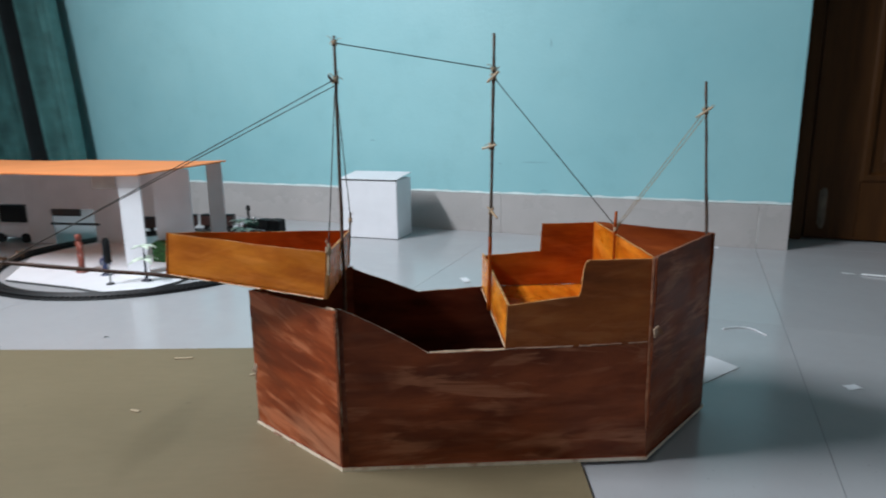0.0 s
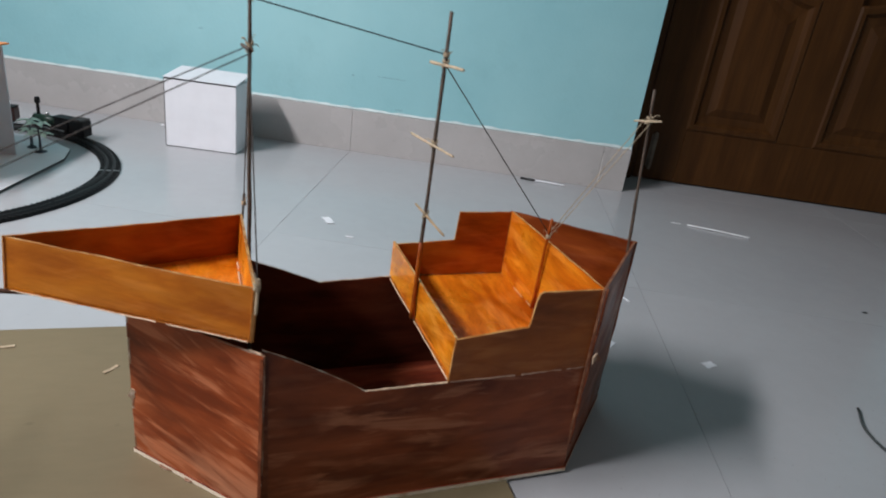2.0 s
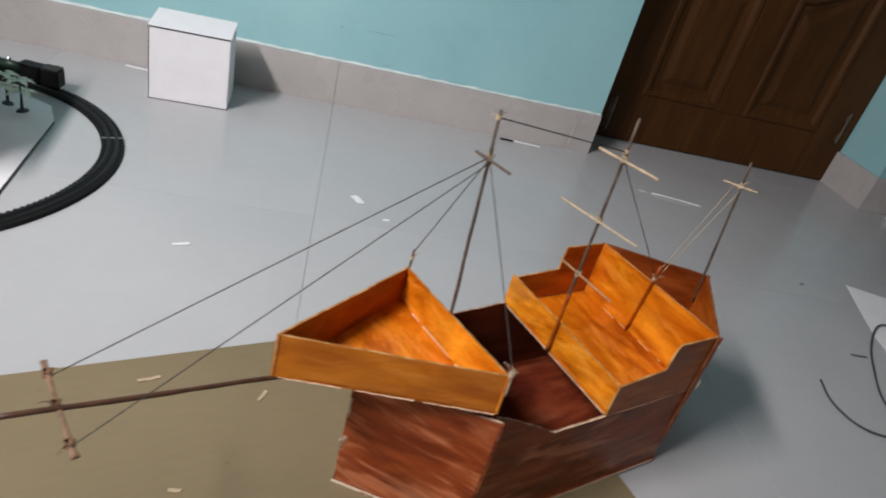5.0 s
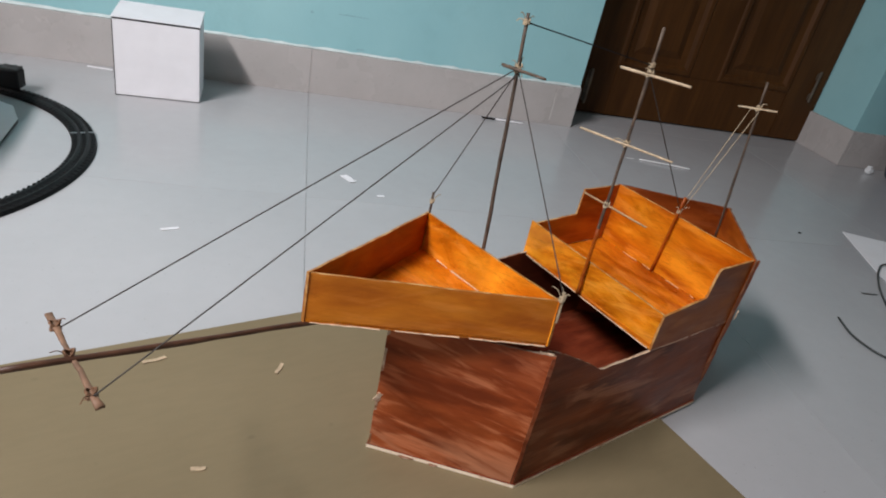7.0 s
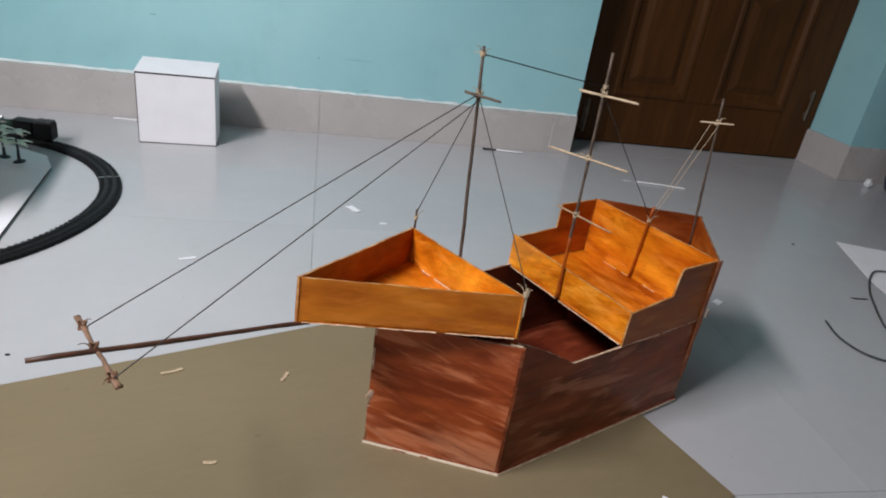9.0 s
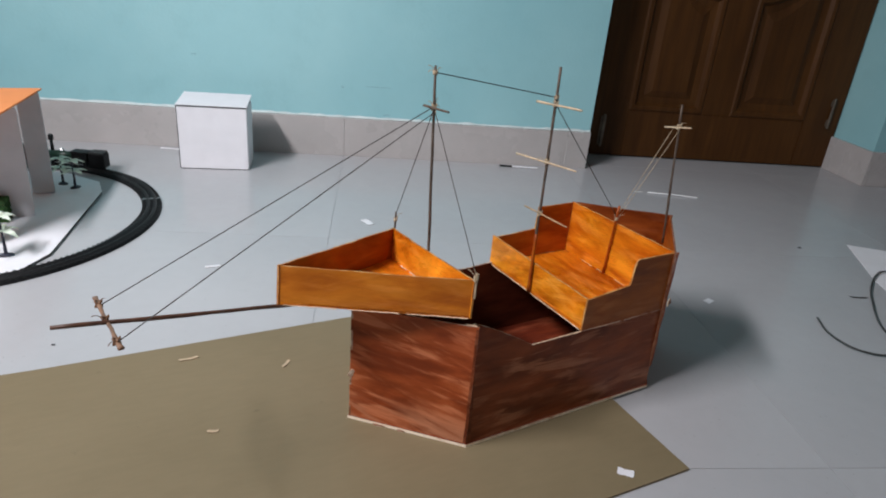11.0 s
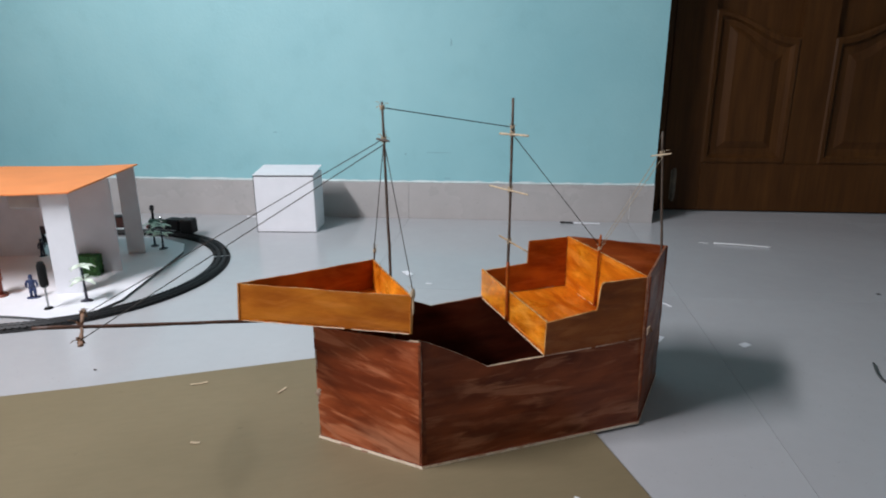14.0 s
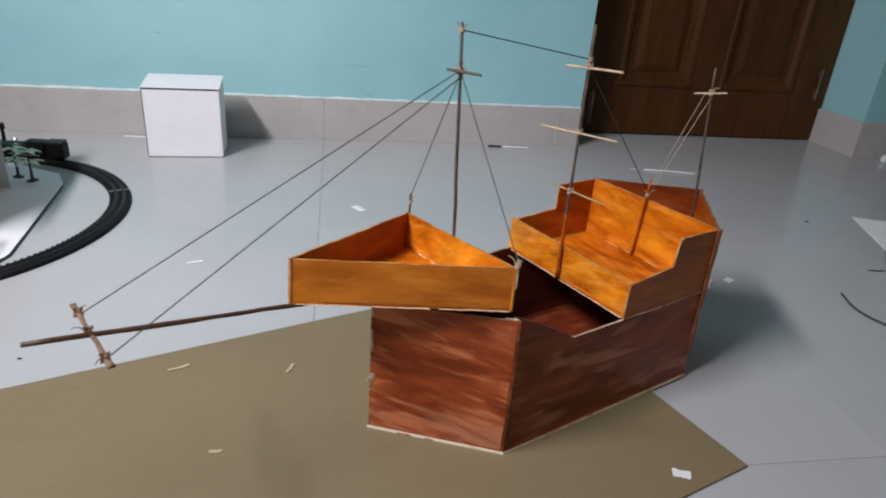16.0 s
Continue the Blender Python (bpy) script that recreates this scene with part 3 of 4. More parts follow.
# torn card fibres at the foot of the bow
for u0, v0, L, turn in ((0.0245, -0.0275, 0.017, -45), (0.043, -0.0462, 0.010, -40)):
    pts = [(-L / 2, 0.002), (-L / 4, -0.0016), (L / 6, -0.0010), (L / 2, 0.0012), (L / 3, 0.0030), (0, 0.0036)]
    part("torn_flap", slab_bm(pts, 0.0002, 0.0016), EDGE, ship, "torn scrap of card", m=pose(u0, v0, 0, 0, 0, turn))

# side panels with the low waist
def waist(n=7):
    out = []
    for k in range(n + 1):
        t = k / n
        out.append((0.077 * t, 0.150 - 0.041 * (t ** 1.12)))
    return out


w = length(NL, NR)
rim = waist()
bm = panel_bm([(0, 0.0024), (w, 0.0024), (w, 0.110), (0.146, 0.1085), (0.078, 0.1075)] + rim[::-1][1:], TH, 0.0004)
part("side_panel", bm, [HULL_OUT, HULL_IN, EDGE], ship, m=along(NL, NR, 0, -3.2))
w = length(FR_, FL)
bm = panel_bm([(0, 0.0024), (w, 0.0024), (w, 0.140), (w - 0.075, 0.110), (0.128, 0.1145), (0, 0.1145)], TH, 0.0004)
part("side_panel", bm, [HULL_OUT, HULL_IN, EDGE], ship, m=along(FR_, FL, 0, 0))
# raised sides of the quarterdeck
w = length(NL, NR)
ROUND = [(0.2105, 0.156), (0.2120, 0.160), (0.2130, 0.170), (0.2140, 0.180), (0.2158, 0.186), (0.219, 0.188)]
bm = panel_bm([(0.146, 0.1095), (w, 0.111), (w, 0.188)] + ROUND[::-1] + [(0.182, 0.153), (0.148, 0.149)], TH, 0.0003)
part("quarter_side", bm, [UPPER_OUT, OCHRE, EDGE_OCHRE], ship, m=along((NL[0], NL[1] + 0.0035), (NR[0], NR[1] + 0.002), 0, -1.0))
w = length(FR_, FL)
bm = panel_bm([(0, 0.1150), (0.127, 0.1150), (0.127, 0.151), (0.062, 0.155), (0.060, 0.187), (0.0, 0.187)], TH, 0.0003)
# far inner face takes the darker ochre: its shade is in the colour
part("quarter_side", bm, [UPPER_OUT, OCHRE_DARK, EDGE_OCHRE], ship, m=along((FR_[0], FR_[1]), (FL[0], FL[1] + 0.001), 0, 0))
# pale glue line along the seam
bm = bmesh.new()
rod_bm((0.148, -0.0008, 0.1098), (0.206, -0.0010, 0.1106), 0.0006, 0.0009, 6, bm, wobble=0.0003, steps=12)
rod_bm((0.212, -0.0010, 0.1106), (0.250, -0.0012, 0.1118), 0.0009, 0.0005, 6, bm, wobble=0.0003, steps=9)
rod_bm((0.256, -0.0012, 0.1120), (0.273, -0.0014, 0.1128), 0.0006, 0.0004, 6, bm, wobble=0.0002, steps=5)
part("glue_line", bm, GLUE, ship, "pale dried glue", m=along((NL[0], NL[1] + 0.0055), (NR[0], NR[1] + 0.0055)))

# stern panels
w = length(NR, STERN)
bm = panel_bm([(0, 0.0024), (w, 0.0024), (w, 0.191), (0, 0.189)], TH, 0.0004)
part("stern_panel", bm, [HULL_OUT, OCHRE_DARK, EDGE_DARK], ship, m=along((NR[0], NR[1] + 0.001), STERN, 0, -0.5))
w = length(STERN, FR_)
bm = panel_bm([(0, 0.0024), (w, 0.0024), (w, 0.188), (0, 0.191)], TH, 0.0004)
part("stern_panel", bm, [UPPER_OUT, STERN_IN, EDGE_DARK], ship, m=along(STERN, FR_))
bm = rod_bm((0, 0, 0.03), (0, 0, 0.19), 0.0012, seg=6, wobble=0.0006, steps=12)
part("corner_seam", bm, SEAM, ship, "worn corner seam", m=pose(NR[0] + 0.001, NR[1] + 0.0018, 0))
bm = rod_bm((0, 0, 0.004), (0, 0, 0.148), 0.0019, 0.0014, seg=8, wobble=0.0006, steps=16)
part("corner_seam", bm, HULL_FLOOR, ship, "dark painted corner seam", m=pose(NL[0], NL[1] + 0.001, 0, -3, 0, 0))

# folded paper strip glued round the near bow corner
w = length(BOW, NL)
bm = panel_bm([(w - 0.0030, 0.004), (w + 0.0004, 0.003), (w + 0.0004, 0.148), (w - 0.0024, 0.147)], 0.0005, 0.0004)
part("seam_strip", bm, SEAM, ship, "dark painted paper strip", m=along(BOW, NL) @ pose(0, -0.0006, 0))
bm = panel_bm([(-0.0004, 0.003), (0.0056, 0.004), (0.0042, 0.144), (-0.0004, 0.147)], 0.0005, 0.0004)
part("seam_strip", bm, SEAM, ship, "dark painted paper strip", m=along(NL, NR, 0, -3.2) @ pose(0, -0.0006, 0))

# quarterdeck: floor, front board and bulkhead
DECK_Z, FRONT_U, BULK_U = 0.1145, 0.2435, 0.3715
bm = slab_bm([(FRONT_U, -0.0895), (BULK_U + 0.001, -0.0925), (BULK_U + 0.001, 0.0915), (FRONT_U, 0.0915)], DECK_Z - 0.002, DECK_Z)
part("quarterdeck", bm, OCHRE_DECK, ship, m=pose(0, 0, 0))
w = 0.188
bm = panel_bm([(0, 0.110), (w, 0.112), (w, 0.1525), (w * 0.5, 0.151), (0, 0.150)], TH, 0.0003)
part("front_board", bm, [YELLOW_OCHRE, YELLOW_OCHRE, EDGE_OCHRE], ship, "yellow-orange brushed board", m=along((FRONT_U, 0.098), (FRONT_U + 0.0005, -0.090)) @ pose(w, 0, 0, 0, 0, 180) @ pose(0, -TH, 0))
w = 0.184
bm = panel_bm([(0, DECK_Z + 0.0002), (w, DECK_Z + 0.0002), (w, 0.1885), (0, 0.1885)], TH, 0.0003)
part("bulkhead", bm, [OCHRE, OCHRE, EDGE_OCHRE], ship, m=along((BULK_U, 0.0915), (BULK_U, -0.0925)))
bm = bmesh.new()
for v, L in ((-0.066, 0.006), (-0.050, 0.005), (-0.030, 0.019), (0.008, 0.016), (0.032, 0.022)):
    rod_bm((BULK_U - 0.0025, v, DECK_Z + 0.0006), (BULK_U - 0.0020, v + L, DECK_Z + 0.0010), 0.0006, 0.0004, 6, bm)
part("glue_line", bm, plain("orange_glue", (0.80, 0.45, 0.20), 0.4, vary=0.2, scale=160.0), ship, "pale orange dried glue")
bm = slab_bm([(BULK_U + 0.003, -0.088), (0.455, -0.001), (BULK_U + 0.003, 0.088)], 0.128, 0.130)
part("stern_deck", bm, OCHRE_DARK, ship)

# the triangular prow tray, tipped a little to one side
TIP, PR, PL = (-0.0785, 0.001, 0.1625), (0.0895, -0.0915, 0.1600), (0.0905, 0.0925, 0.1440)
tray = part("prow_tray", bmesh.new(), OCHRE_DECK, ship, "orange-brown triangular card tray")
tv = [Vector(p) for p in (TIP, PR, PL)]
nrm = (tv[1] - tv[0]).cross(tv[2] - tv[0]).normalized()
bm = bmesh.new()
lo = [bm.verts.new(p) for p in tv]
hi = [bm.verts.new(p + nrm * 0.002) for p in tv]
bm.faces.new(hi)
bm.faces.new(lo[::-1])
for i in range(3):
    j = (i + 1) % 3
    bm.faces.new((lo[i], lo[j], hi[j], hi[i]))
bm.to_mesh(tray.data)
bm.free()


def tray_side(p, q, outer, inner, h):
    """A side board standing on the tray's edge from p to q, inside to the left."""
    xa = (q - p).normalized()
    ya = nrm.cross(xa).normalized()
    m = Matrix((( xa.x, ya.x, nrm.x, p.x), (xa.y, ya.y, nrm.y, p.y), (xa.z, ya.z, nrm.z, p.z), (0, 0, 0, 1)))
    L = (q - p).length
    return part("tray_side", panel_bm([(0, -0.0008), (L, -0.0008), (L, h), (L * 0.6, h - 0.0008), (0, h)], TH, 0.0004), [outer, inner, EDGE_OCHRE], tray, m=m)


tray_side(tv[0], tv[1], TRAY_OUT, OCHRE, 0.0395)
tray_side(tv[1], tv[2], YELLOW_OCHRE, YELLOW_OCHRE, 0.0395)
# this inner face is coloured darker to hold its shade
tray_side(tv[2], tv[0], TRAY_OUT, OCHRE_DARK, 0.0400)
bm = bmesh.new()
for t, L in ((0.20, 0.030), (0.42, 0.052), (0.74, 0.016)):
    p = tv[1].lerp(tv[2], t) + Vector((-0.0032, 0, 0.0026))
    rod_bm(p, p + Vector((0, L, -L * 0.085)), 0.0003, 0.0007, 6, bm, wobble=0.0003, steps=9)
part("glue_line", bm, RAW, tray, "pale dried glue")
for t, u in ((0.03, 0.30), (0.36, 0.62), (0.66, 0.98)):
    p, q = tv[0].lerp(tv[1], t) + Vector((0, -0.0006, -0.0008)), tv[0].lerp(tv[1], u) + Vector((0, -0.0006, -0.0010))
    part("pale_rim", rod_bm(p, q, 0.0004, 0.0006, 6, steps=12, wobble=0.0003), RAW, tray, "pale torn lower rim")


# masts, yards and rigging
def loft_stick(a, b, wide=0.0023, thin=0.0012, n=14):
    """A flat, roughly split stick, broad at both ends and pinched where it is tied."""
    a, b = Vector(a), Vector(b)
    d = (b - a).normalized()
    side = d.cross(Vector((0, 0, 1))).normalized()
    up = side.cross(d)
    bm = bmesh.new()
    rings = []
    for i in range(n + 1):
        t = i / n
        w_ = wide * (0.55 + 0.45 * abs(2 * t - 1)) * random.uniform(0.85, 1.12)
        c = a.lerp(b, t) + side * random.uniform(-0.0006, 0.0006)
        rings.append([bm.verts.new(c + side * (p * w_) + up * (q * thin)) for p, q in ((-1, -0.6), (-0.8, -1), (0.8, -1), (1, -0.6), (1, 0.6), (0.8, 1), (-0.8, 1), (-1, 0.6))])
    for p, q in zip(rings, rings[1:]):
        for k in range(8):
            bm.faces.new((p[k], p[(k + 1) % 8], q[(k + 1) % 8], q[k]))
    bm.faces.new(rings[0])
    bm.faces.new(rings[-1])
    return bm


def mast(a, b, r0, r1, mat, label):
    return part("mast", rod_bm(a, b, r0, r1, 8, steps=14, wobble=0.0003), mat, ship, label, smooth=True)


def yard(parent, a, b, r=0.0014, mat=STICK_PALE, label="pale tied yard stick"):
    return part("yard", rod_bm(a, b, r, r * 0.85, 8, steps=5, wobble=0.0002), mat, parent, label, smooth=True)


def lashing(parent, c, r=0.0026, ends=3, h=0.006, mat=THREAD_PALE, note="pale knotted thread"):
    """A thread binding: a few tilted turns and loose ends."""
    bm = bmesh.new()
    c = Vector(c)
    for s in (-1, 1):
        pts = []
        for k in range(17):
            a = 2 * math.pi * k / 8
            pts.append(c + Vector((r * math.cos(a), r * math.sin(a), s * h * 0.5 * math.cos(a) * 0.9 + (k - 8) * 0.00015)))
        tube_bm(pts, 0.0006, 6, bm)
    for _ in range(ends):
        d = Vector((random.uniform(-1, 1), random.uniform(-1, 1), random.uniform(-0.2, 1))).normalized()
        p, q = c + d * r * 0.8, c + d * random.uniform(0.007, 0.013)
        tube_bm(curve_points([p, p.lerp(q, 0.5) + Vector((0, 0, 0.002)), q], 4), 0.00035, 5, bm)
    return part("lashing", bm, mat, parent, note)


fore = mast((0.0940, 0.0015, 0.06), (0.0930, 0.0236, 0.3855), 0.0018, 0.0014, STICK, "thin dark bamboo foremast")
main = mast((0.2405, 0.0065, 0.112), (0.2452, 0.0138, 0.3860), 0.0018, 0.0015, STICK, "thin dark bamboo mainmast")
mizzen = mast((0.4640, 0.0010, 0.15), (0.4535, 0.0120, 0.3395), 0.0017, 0.0013, STICK, "thin dark bamboo mizzen mast")
part("painted_foot", rod_bm((0.2403, 0.0062, 0.1135), (0.2415, 0.0082, 0.190), 0.0023, 0.0020, 8, steps=7, wobble=0.0002), OCHRE_DARK, main, "orange painted mast foot", smooth=True)
post = part("post", rod_bm((0.3690, 0.0100, DECK_Z), (0.3675, 0.0030, 0.214), 0.0018, 0.0015, 8, steps=6, wobble=0.0002), OCHRE_DARK, ship, "short orange-painted stick on the bulkhead", smooth=True)
yard(fore, (0.0885, 0.034, 0.3440), (0.0905, -0.0130, 0.3470), mat=STICK)
lashing(fore, (0.0930, 0.0205, 0.3450), ends=5)
lashing(fore, (0.0930, 0.0232, 0.3790), 0.0022, 3, 0.003)
yard(main, (0.2430, 0.0440, 0.3425), (0.2430, -0.0330, 0.3480))
lashing(main, (0.2450, 0.0125, 0.3460), ends=3)
lashing(main, (0.2450, 0.0130, 0.3530), 0.0024, 1, 0.002)
yard(main, (0.2405, 0.0670, 0.2745), (0.2395, -0.0440, 0.2845), 0.0012)
lashing(main, (0.2430, 0.0105, 0.2800), ends=1)
yard(main, (0.2430, 0.0390, 0.2152), (0.2415, -0.0420, 0.2180), 0.0011, plain("tan_stick", (0.42, 0.27, 0.14), 0.6, vary=0.3, scale=120.0), "tan tied yard stick")
lashing(main, (0.2425, 0.0090, 0.2165), ends=0)
yard(mizzen, (0.4570, 0.0350, 0.3050), (0.4505, -0.0125, 0.3150), 0.0011)
lashing(mizzen, (0.4545, 0.0105, 0.3110), ends=2)
lashing(post, (0.3680, 0.0042, 0.196), 0.0020, 5, 0.003)
sprit = part("bowsprit", rod_bm((-0.050, 0.0015, 0.1565), (-0.2660, -0.0122, 0.1845), 0.0021, 0.0019, 8, steps=12, wobble=0.0003), SPRIT, ship, "long dark-stained stick bowsprit", smooth=True)
part("crossbar", loft_stick((-0.2310, 0.0375, 0.1806), (-0.2190, -0.0520, 0.1768)), plain("brown_crossbar", (0.20, 0.11, 0.065), 0.6, vary=0.4, scale=90.0), sprit, "brown crossbar tied on with thread", smooth=True)
for c in ((-0.2262, -0.0060, 0.1805), (-0.2208, -0.0400, 0.1775), (-0.2292, 0.0255, 0.1800)):
    lashing(sprit, c, 0.0030, 1, mat=plain("stained_thread", (0.17, 0.085, 0.045), 0.9, vary=0.4, scale=300.0), note="brown stained thread binding")
peg_l = part("corner_peg", rod_bm((0.0920, 0.0925, 0.165), (0.0945, 0.0955, 0.2040), 0.0012, seg=6), STICK, ship, "short dark peg on the tray corner")
peg_r = part("corner_peg", rod_bm((0.0915, -0.0890, 0.180), (0.0930, -0.0870, 0.2065), 0.0014, seg=6), STICK_PALE, ship, "short pale peg on the tray corner")
lashing(peg_l, (0.0940, 0.0945, 0.195), 0.0018, 1, 0.003)
lashing(peg_r, (0.0922, -0.0875, 0.201), 0.0022, 3, 0.004)

THREAD_R = 0.0005


def line(a, b, mat=THREAD, sag=0.0, r=THREAD_R):
    return part("rigging_line", rod_bm(a, b, r, r, 6, steps=10, sag=sag), mat, ship, "", smooth=True)


F_KNOT = (0.0928, 0.0195, 0.3440)
line((0.0932, 0.0230, 0.3790), (0.2446, 0.0130, 0.3530), BLACK, r=0.0006)
line((0.0922, 0.0200, 0.3452), (-0.2275, 0.0215, 0.1805))
line((0.0924, 0.0190, 0.3395), (-0.2202, -0.0440, 0.1790))
line(F_KNOT, (0.0942, 0.0950, 0.2010))
line(F_KNOT, (0.0925, -0.0872, 0.2040))
line((0.2450, 0.0120, 0.3450), (0.3682, 0.0046, 0.1985))
line((0.4555, 0.0190, 0.3085), (0.3684, 0.0060, 0.1975), THREAD_PALE, r=0.00042)
line((0.4548, 0.0085, 0.3080), (0.3686, 0.0030, 0.1965), THREAD_PALE, r=0.00042)

# ---- the white carton by the wall ----
carton = thing("white_carton", pose(-0.8215, 1.3930, 0, 0, 0, 3.4), "small plain white paper-covered carton with a loose lid", "box")
part("body", box_bm(0, 0.154, 0, 0.096, 0.0005, 0.1475, 0.0012), PAPER, carton)
bm = box_bm(-0.0012, 0.1555, -0.002, 0.0975, 0.0, 0.0018, 0.0006)
for v in bm.verts:
    v.co.z += 0.010 * (v.co.y / 0.0975) ** 2 + 0.0012 * math.sin(v.co.x * 20)
part("lid", bm, PAPER, carton, m=pose(0, 0, 0.1485))
# black lines down the left front edge and along the foot
bm = bmesh.new()
box_bm(-0.0004, 0.0006, -0.0006, 0.0002, 0.001, 0.147, bm=bm)
box_bm(0.0, 0.154, -0.0006, 0.0002, 0.0004, 0.0014, bm=bm)
part("dark_seam", bm, BLACK, carton, "thin dark line along the edge and foot")
# solid black bar on the front face draws the shade below the lid
part("lid_gap", box_bm(0.001, 0.154, -0.0010, 0.0002, 0.1458, 0.1480), BLACK, carton, "black bar for the shade under the lid")

# ---- toy railway and paper station ----
CX, CY, R0, R1 = -1.101, 1.048, 0.2925, 0.3230
track = thing("toy_track", pose(CX, CY, 0), "black plastic toy railway track ring on the floor", "toy track")


def ring_bm(r0, r1, z0, z1, bm=None, a0=0.0, a1=2 * math.pi, seg=96):
    bm = bm or bmesh.new()
    prev = None
    full = abs(a1 - a0 - 2 * math.pi) < 1e-6
    first = None
    for i in range(seg + (0 if full else 1)):
        a = a0 + (a1 - a0) * i / seg
        c, s = math.cos(a), math.sin(a)
        q = [bm.verts.new((r * c, r * s, z)) for r, z in ((r0 - 0.003, z0), (r0, z1), (r1, z1), (r1 + 0.003, z0))]
        if prev:
            for k in range(4):
                bm.faces.new((prev[k], prev[(k + 1) % 4], q[(k + 1) % 4], q[k]))
        else:
            first = q
        prev = q
    if full:
        for k in range(4):
            bm.faces.new((prev[k], prev[(k + 1) % 4], first[(k + 1) % 4], first[k]))
    else:
        bm.faces.new(first)
        bm.faces.new(prev)
    return bm


part("roadbed", ring_bm(R0, R1, 0.0005, 0.005), BLACK, track)
for r in (R0 + 0.009, R1 - 0.009):
    part("rail", ring_bm(r - 0.0008, r + 0.0008, 0.0052, 0.0088), plain("dark_rail", (0.010, 0.010, 0.011), 0.55, 0.2), track)
sleeper = bmesh.new()
box_bm(R0 - 0.0012, R1 + 0.0012, -0.0022, 0.0022, 0.0048, 0.0064, 0.0005, sleeper)
sl = part("sleeper", sleeper, BLACK, track)
N_SL = 190
for i in range(1, N_SL):
    o = sl.copy()
    o.matrix_local = Matrix.Rotation(2 * math.pi * i / N_SL, 4, "Z")
    scene.collection.objects.link(o)
part("joint_clip", box_bm(R0 - 0.002, R1 + 0.002, -0.0015, 0.0015, 0.0062, 0.0072), STEEL, track, "pale joint clip", m=pose(0, 0, 0, 0, 0, 22))
siding = thing("toy_track", pose(CX - 0.02, CY - 0.318, 0, 0, 0, 183), "black plastic straight toy track leaving the ring", "toy track")
part("roadbed", box_bm(0.02, 0.7, -0.014, 0.014, 0.0004, 0.0046, 0.001), BLACK, siding)
for y in (-0.008, 0.008):
    part("rail", box_bm(0.02, 0.7, y - 0.0008, y + 0.0008, 0.0047, 0.008), BLACK, siding)

# the paper ground inside the ring
bm = slab_bm([(-0.905, 0.828), (-0.888, 0.893), (-0.903, 1.025), (-0.922, 1.195), (-0.950, 1.255), (-1.05, 1.312), (-1.22, 1.290), (-1.36, 1.12), (-1.36, 0.95), (-1.22, 0.795), (-1.042, 0.800), (-0.966, 0.795)], 0.0006, 0.0050, mats=(0, 0, 1))
ob = finish("station_ground", bm, [PAPER, plain("grey_rim", (0.10, 0.10, 0.10), 0.8)])
tagged(ob, "white card ground sheet inside the toy track", "cardboard")
GZ = 0.0050

station = thing("paper_station", pose(-0.967, 0.900, GZ, 0, 0, 12), "white card model station building with an orange roof", "model building")
ROOF_Z, RL, RD = 0.197, -0.62, 0.305
bm = box_bm(RL, 0.004, 0.0, RD, 0, 0.003, 0.0006)
bmesh.ops.subdivide_edges(bm, edges=[e for e in bm.edges if e.calc_length() > 0.1], cuts=6, use_grid_fill=True)
for v in bm.verts:
    k = v.co.y / RD
    v.co.x += 0.018 * k * (v.co.x - RL) / (0.004 - RL)
    v.co.z += 0.001 * k + 0.0015 * math.sin(v.co.x * 17)
part("roof", bm, ORANGE, station, "flat orange card roof", m=pose(0, 0, ROOF_Z))
# the supports are upright strips of folded card
part("pillar", box_bm(-0.058, -0.010, 0.022, 0.025, 0, ROOF_Z - 0.0025, 0.0006), PAPER, station, "narrow white card strip")
# strips further under the roof use the greyer, pre-shaded card
part("pillar", box_bm(-0.072, 0.016, 0.150, 0.153, 0, ROOF_Z - 0.0015, 0.0006), PAPER_SHADED, station, "wide white card strip")
part("pillar", box_bm(-0.017, 0.022, 0.277, 0.280, 0, ROOF_Z + 0.0008, 0.0006), PAPER_SHADED, station, "white card strip")
part("pillar", box_bm(RL + 0.03, RL + 0.064, 0.024, 0.027, -0.0045, ROOF_Z - 0.0035, 0.0006), PAPER, station, "narrow white card strip")
TOP_Z = ROOF_Z - 0.0025
for a, b, c in ((-0.205, -0.150, 0.068), (-0.330, -0.2052, 0), (-0.447, -0.3302, 0.083), (-0.518, -0.4472, -0.0045), (-0.600, -0.5182, 0.093), (-0.62, -0.6002, -0.0045)):
    part("back_wall", box_bm(a, b, 0.290, 0.293, c, TOP_Z), PAPER_SHADED, station, "white card wall strip")
# flat brownish patch just below the roof's front edge, left of the pillar
part("tape_patch", box_bm(-0.112, -0.060, 0.0205, 0.0215, ROOF_Z - 0.028, ROOF_Z - 0.004, 0.0004), plain("brownish_card", (0.40, 0.33, 0.29), 0.5), station, "brownish patch under the roof edge")
# dark bars across the wall opening, one low and thin, one at the top
part("window_sill", box_bm(-0.449, -0.318, 0.284, 0.2895, 0.044, 0.049), BLACK, station, "dark window ledge")
part("window_blind", box_bm(-0.445, -0.365, 0.286, 0.2895, 0.066, 0.083), plain("grey_card", (0.06, 0.06, 0.06), 0.8), station, "dark bar across the top of the opening")


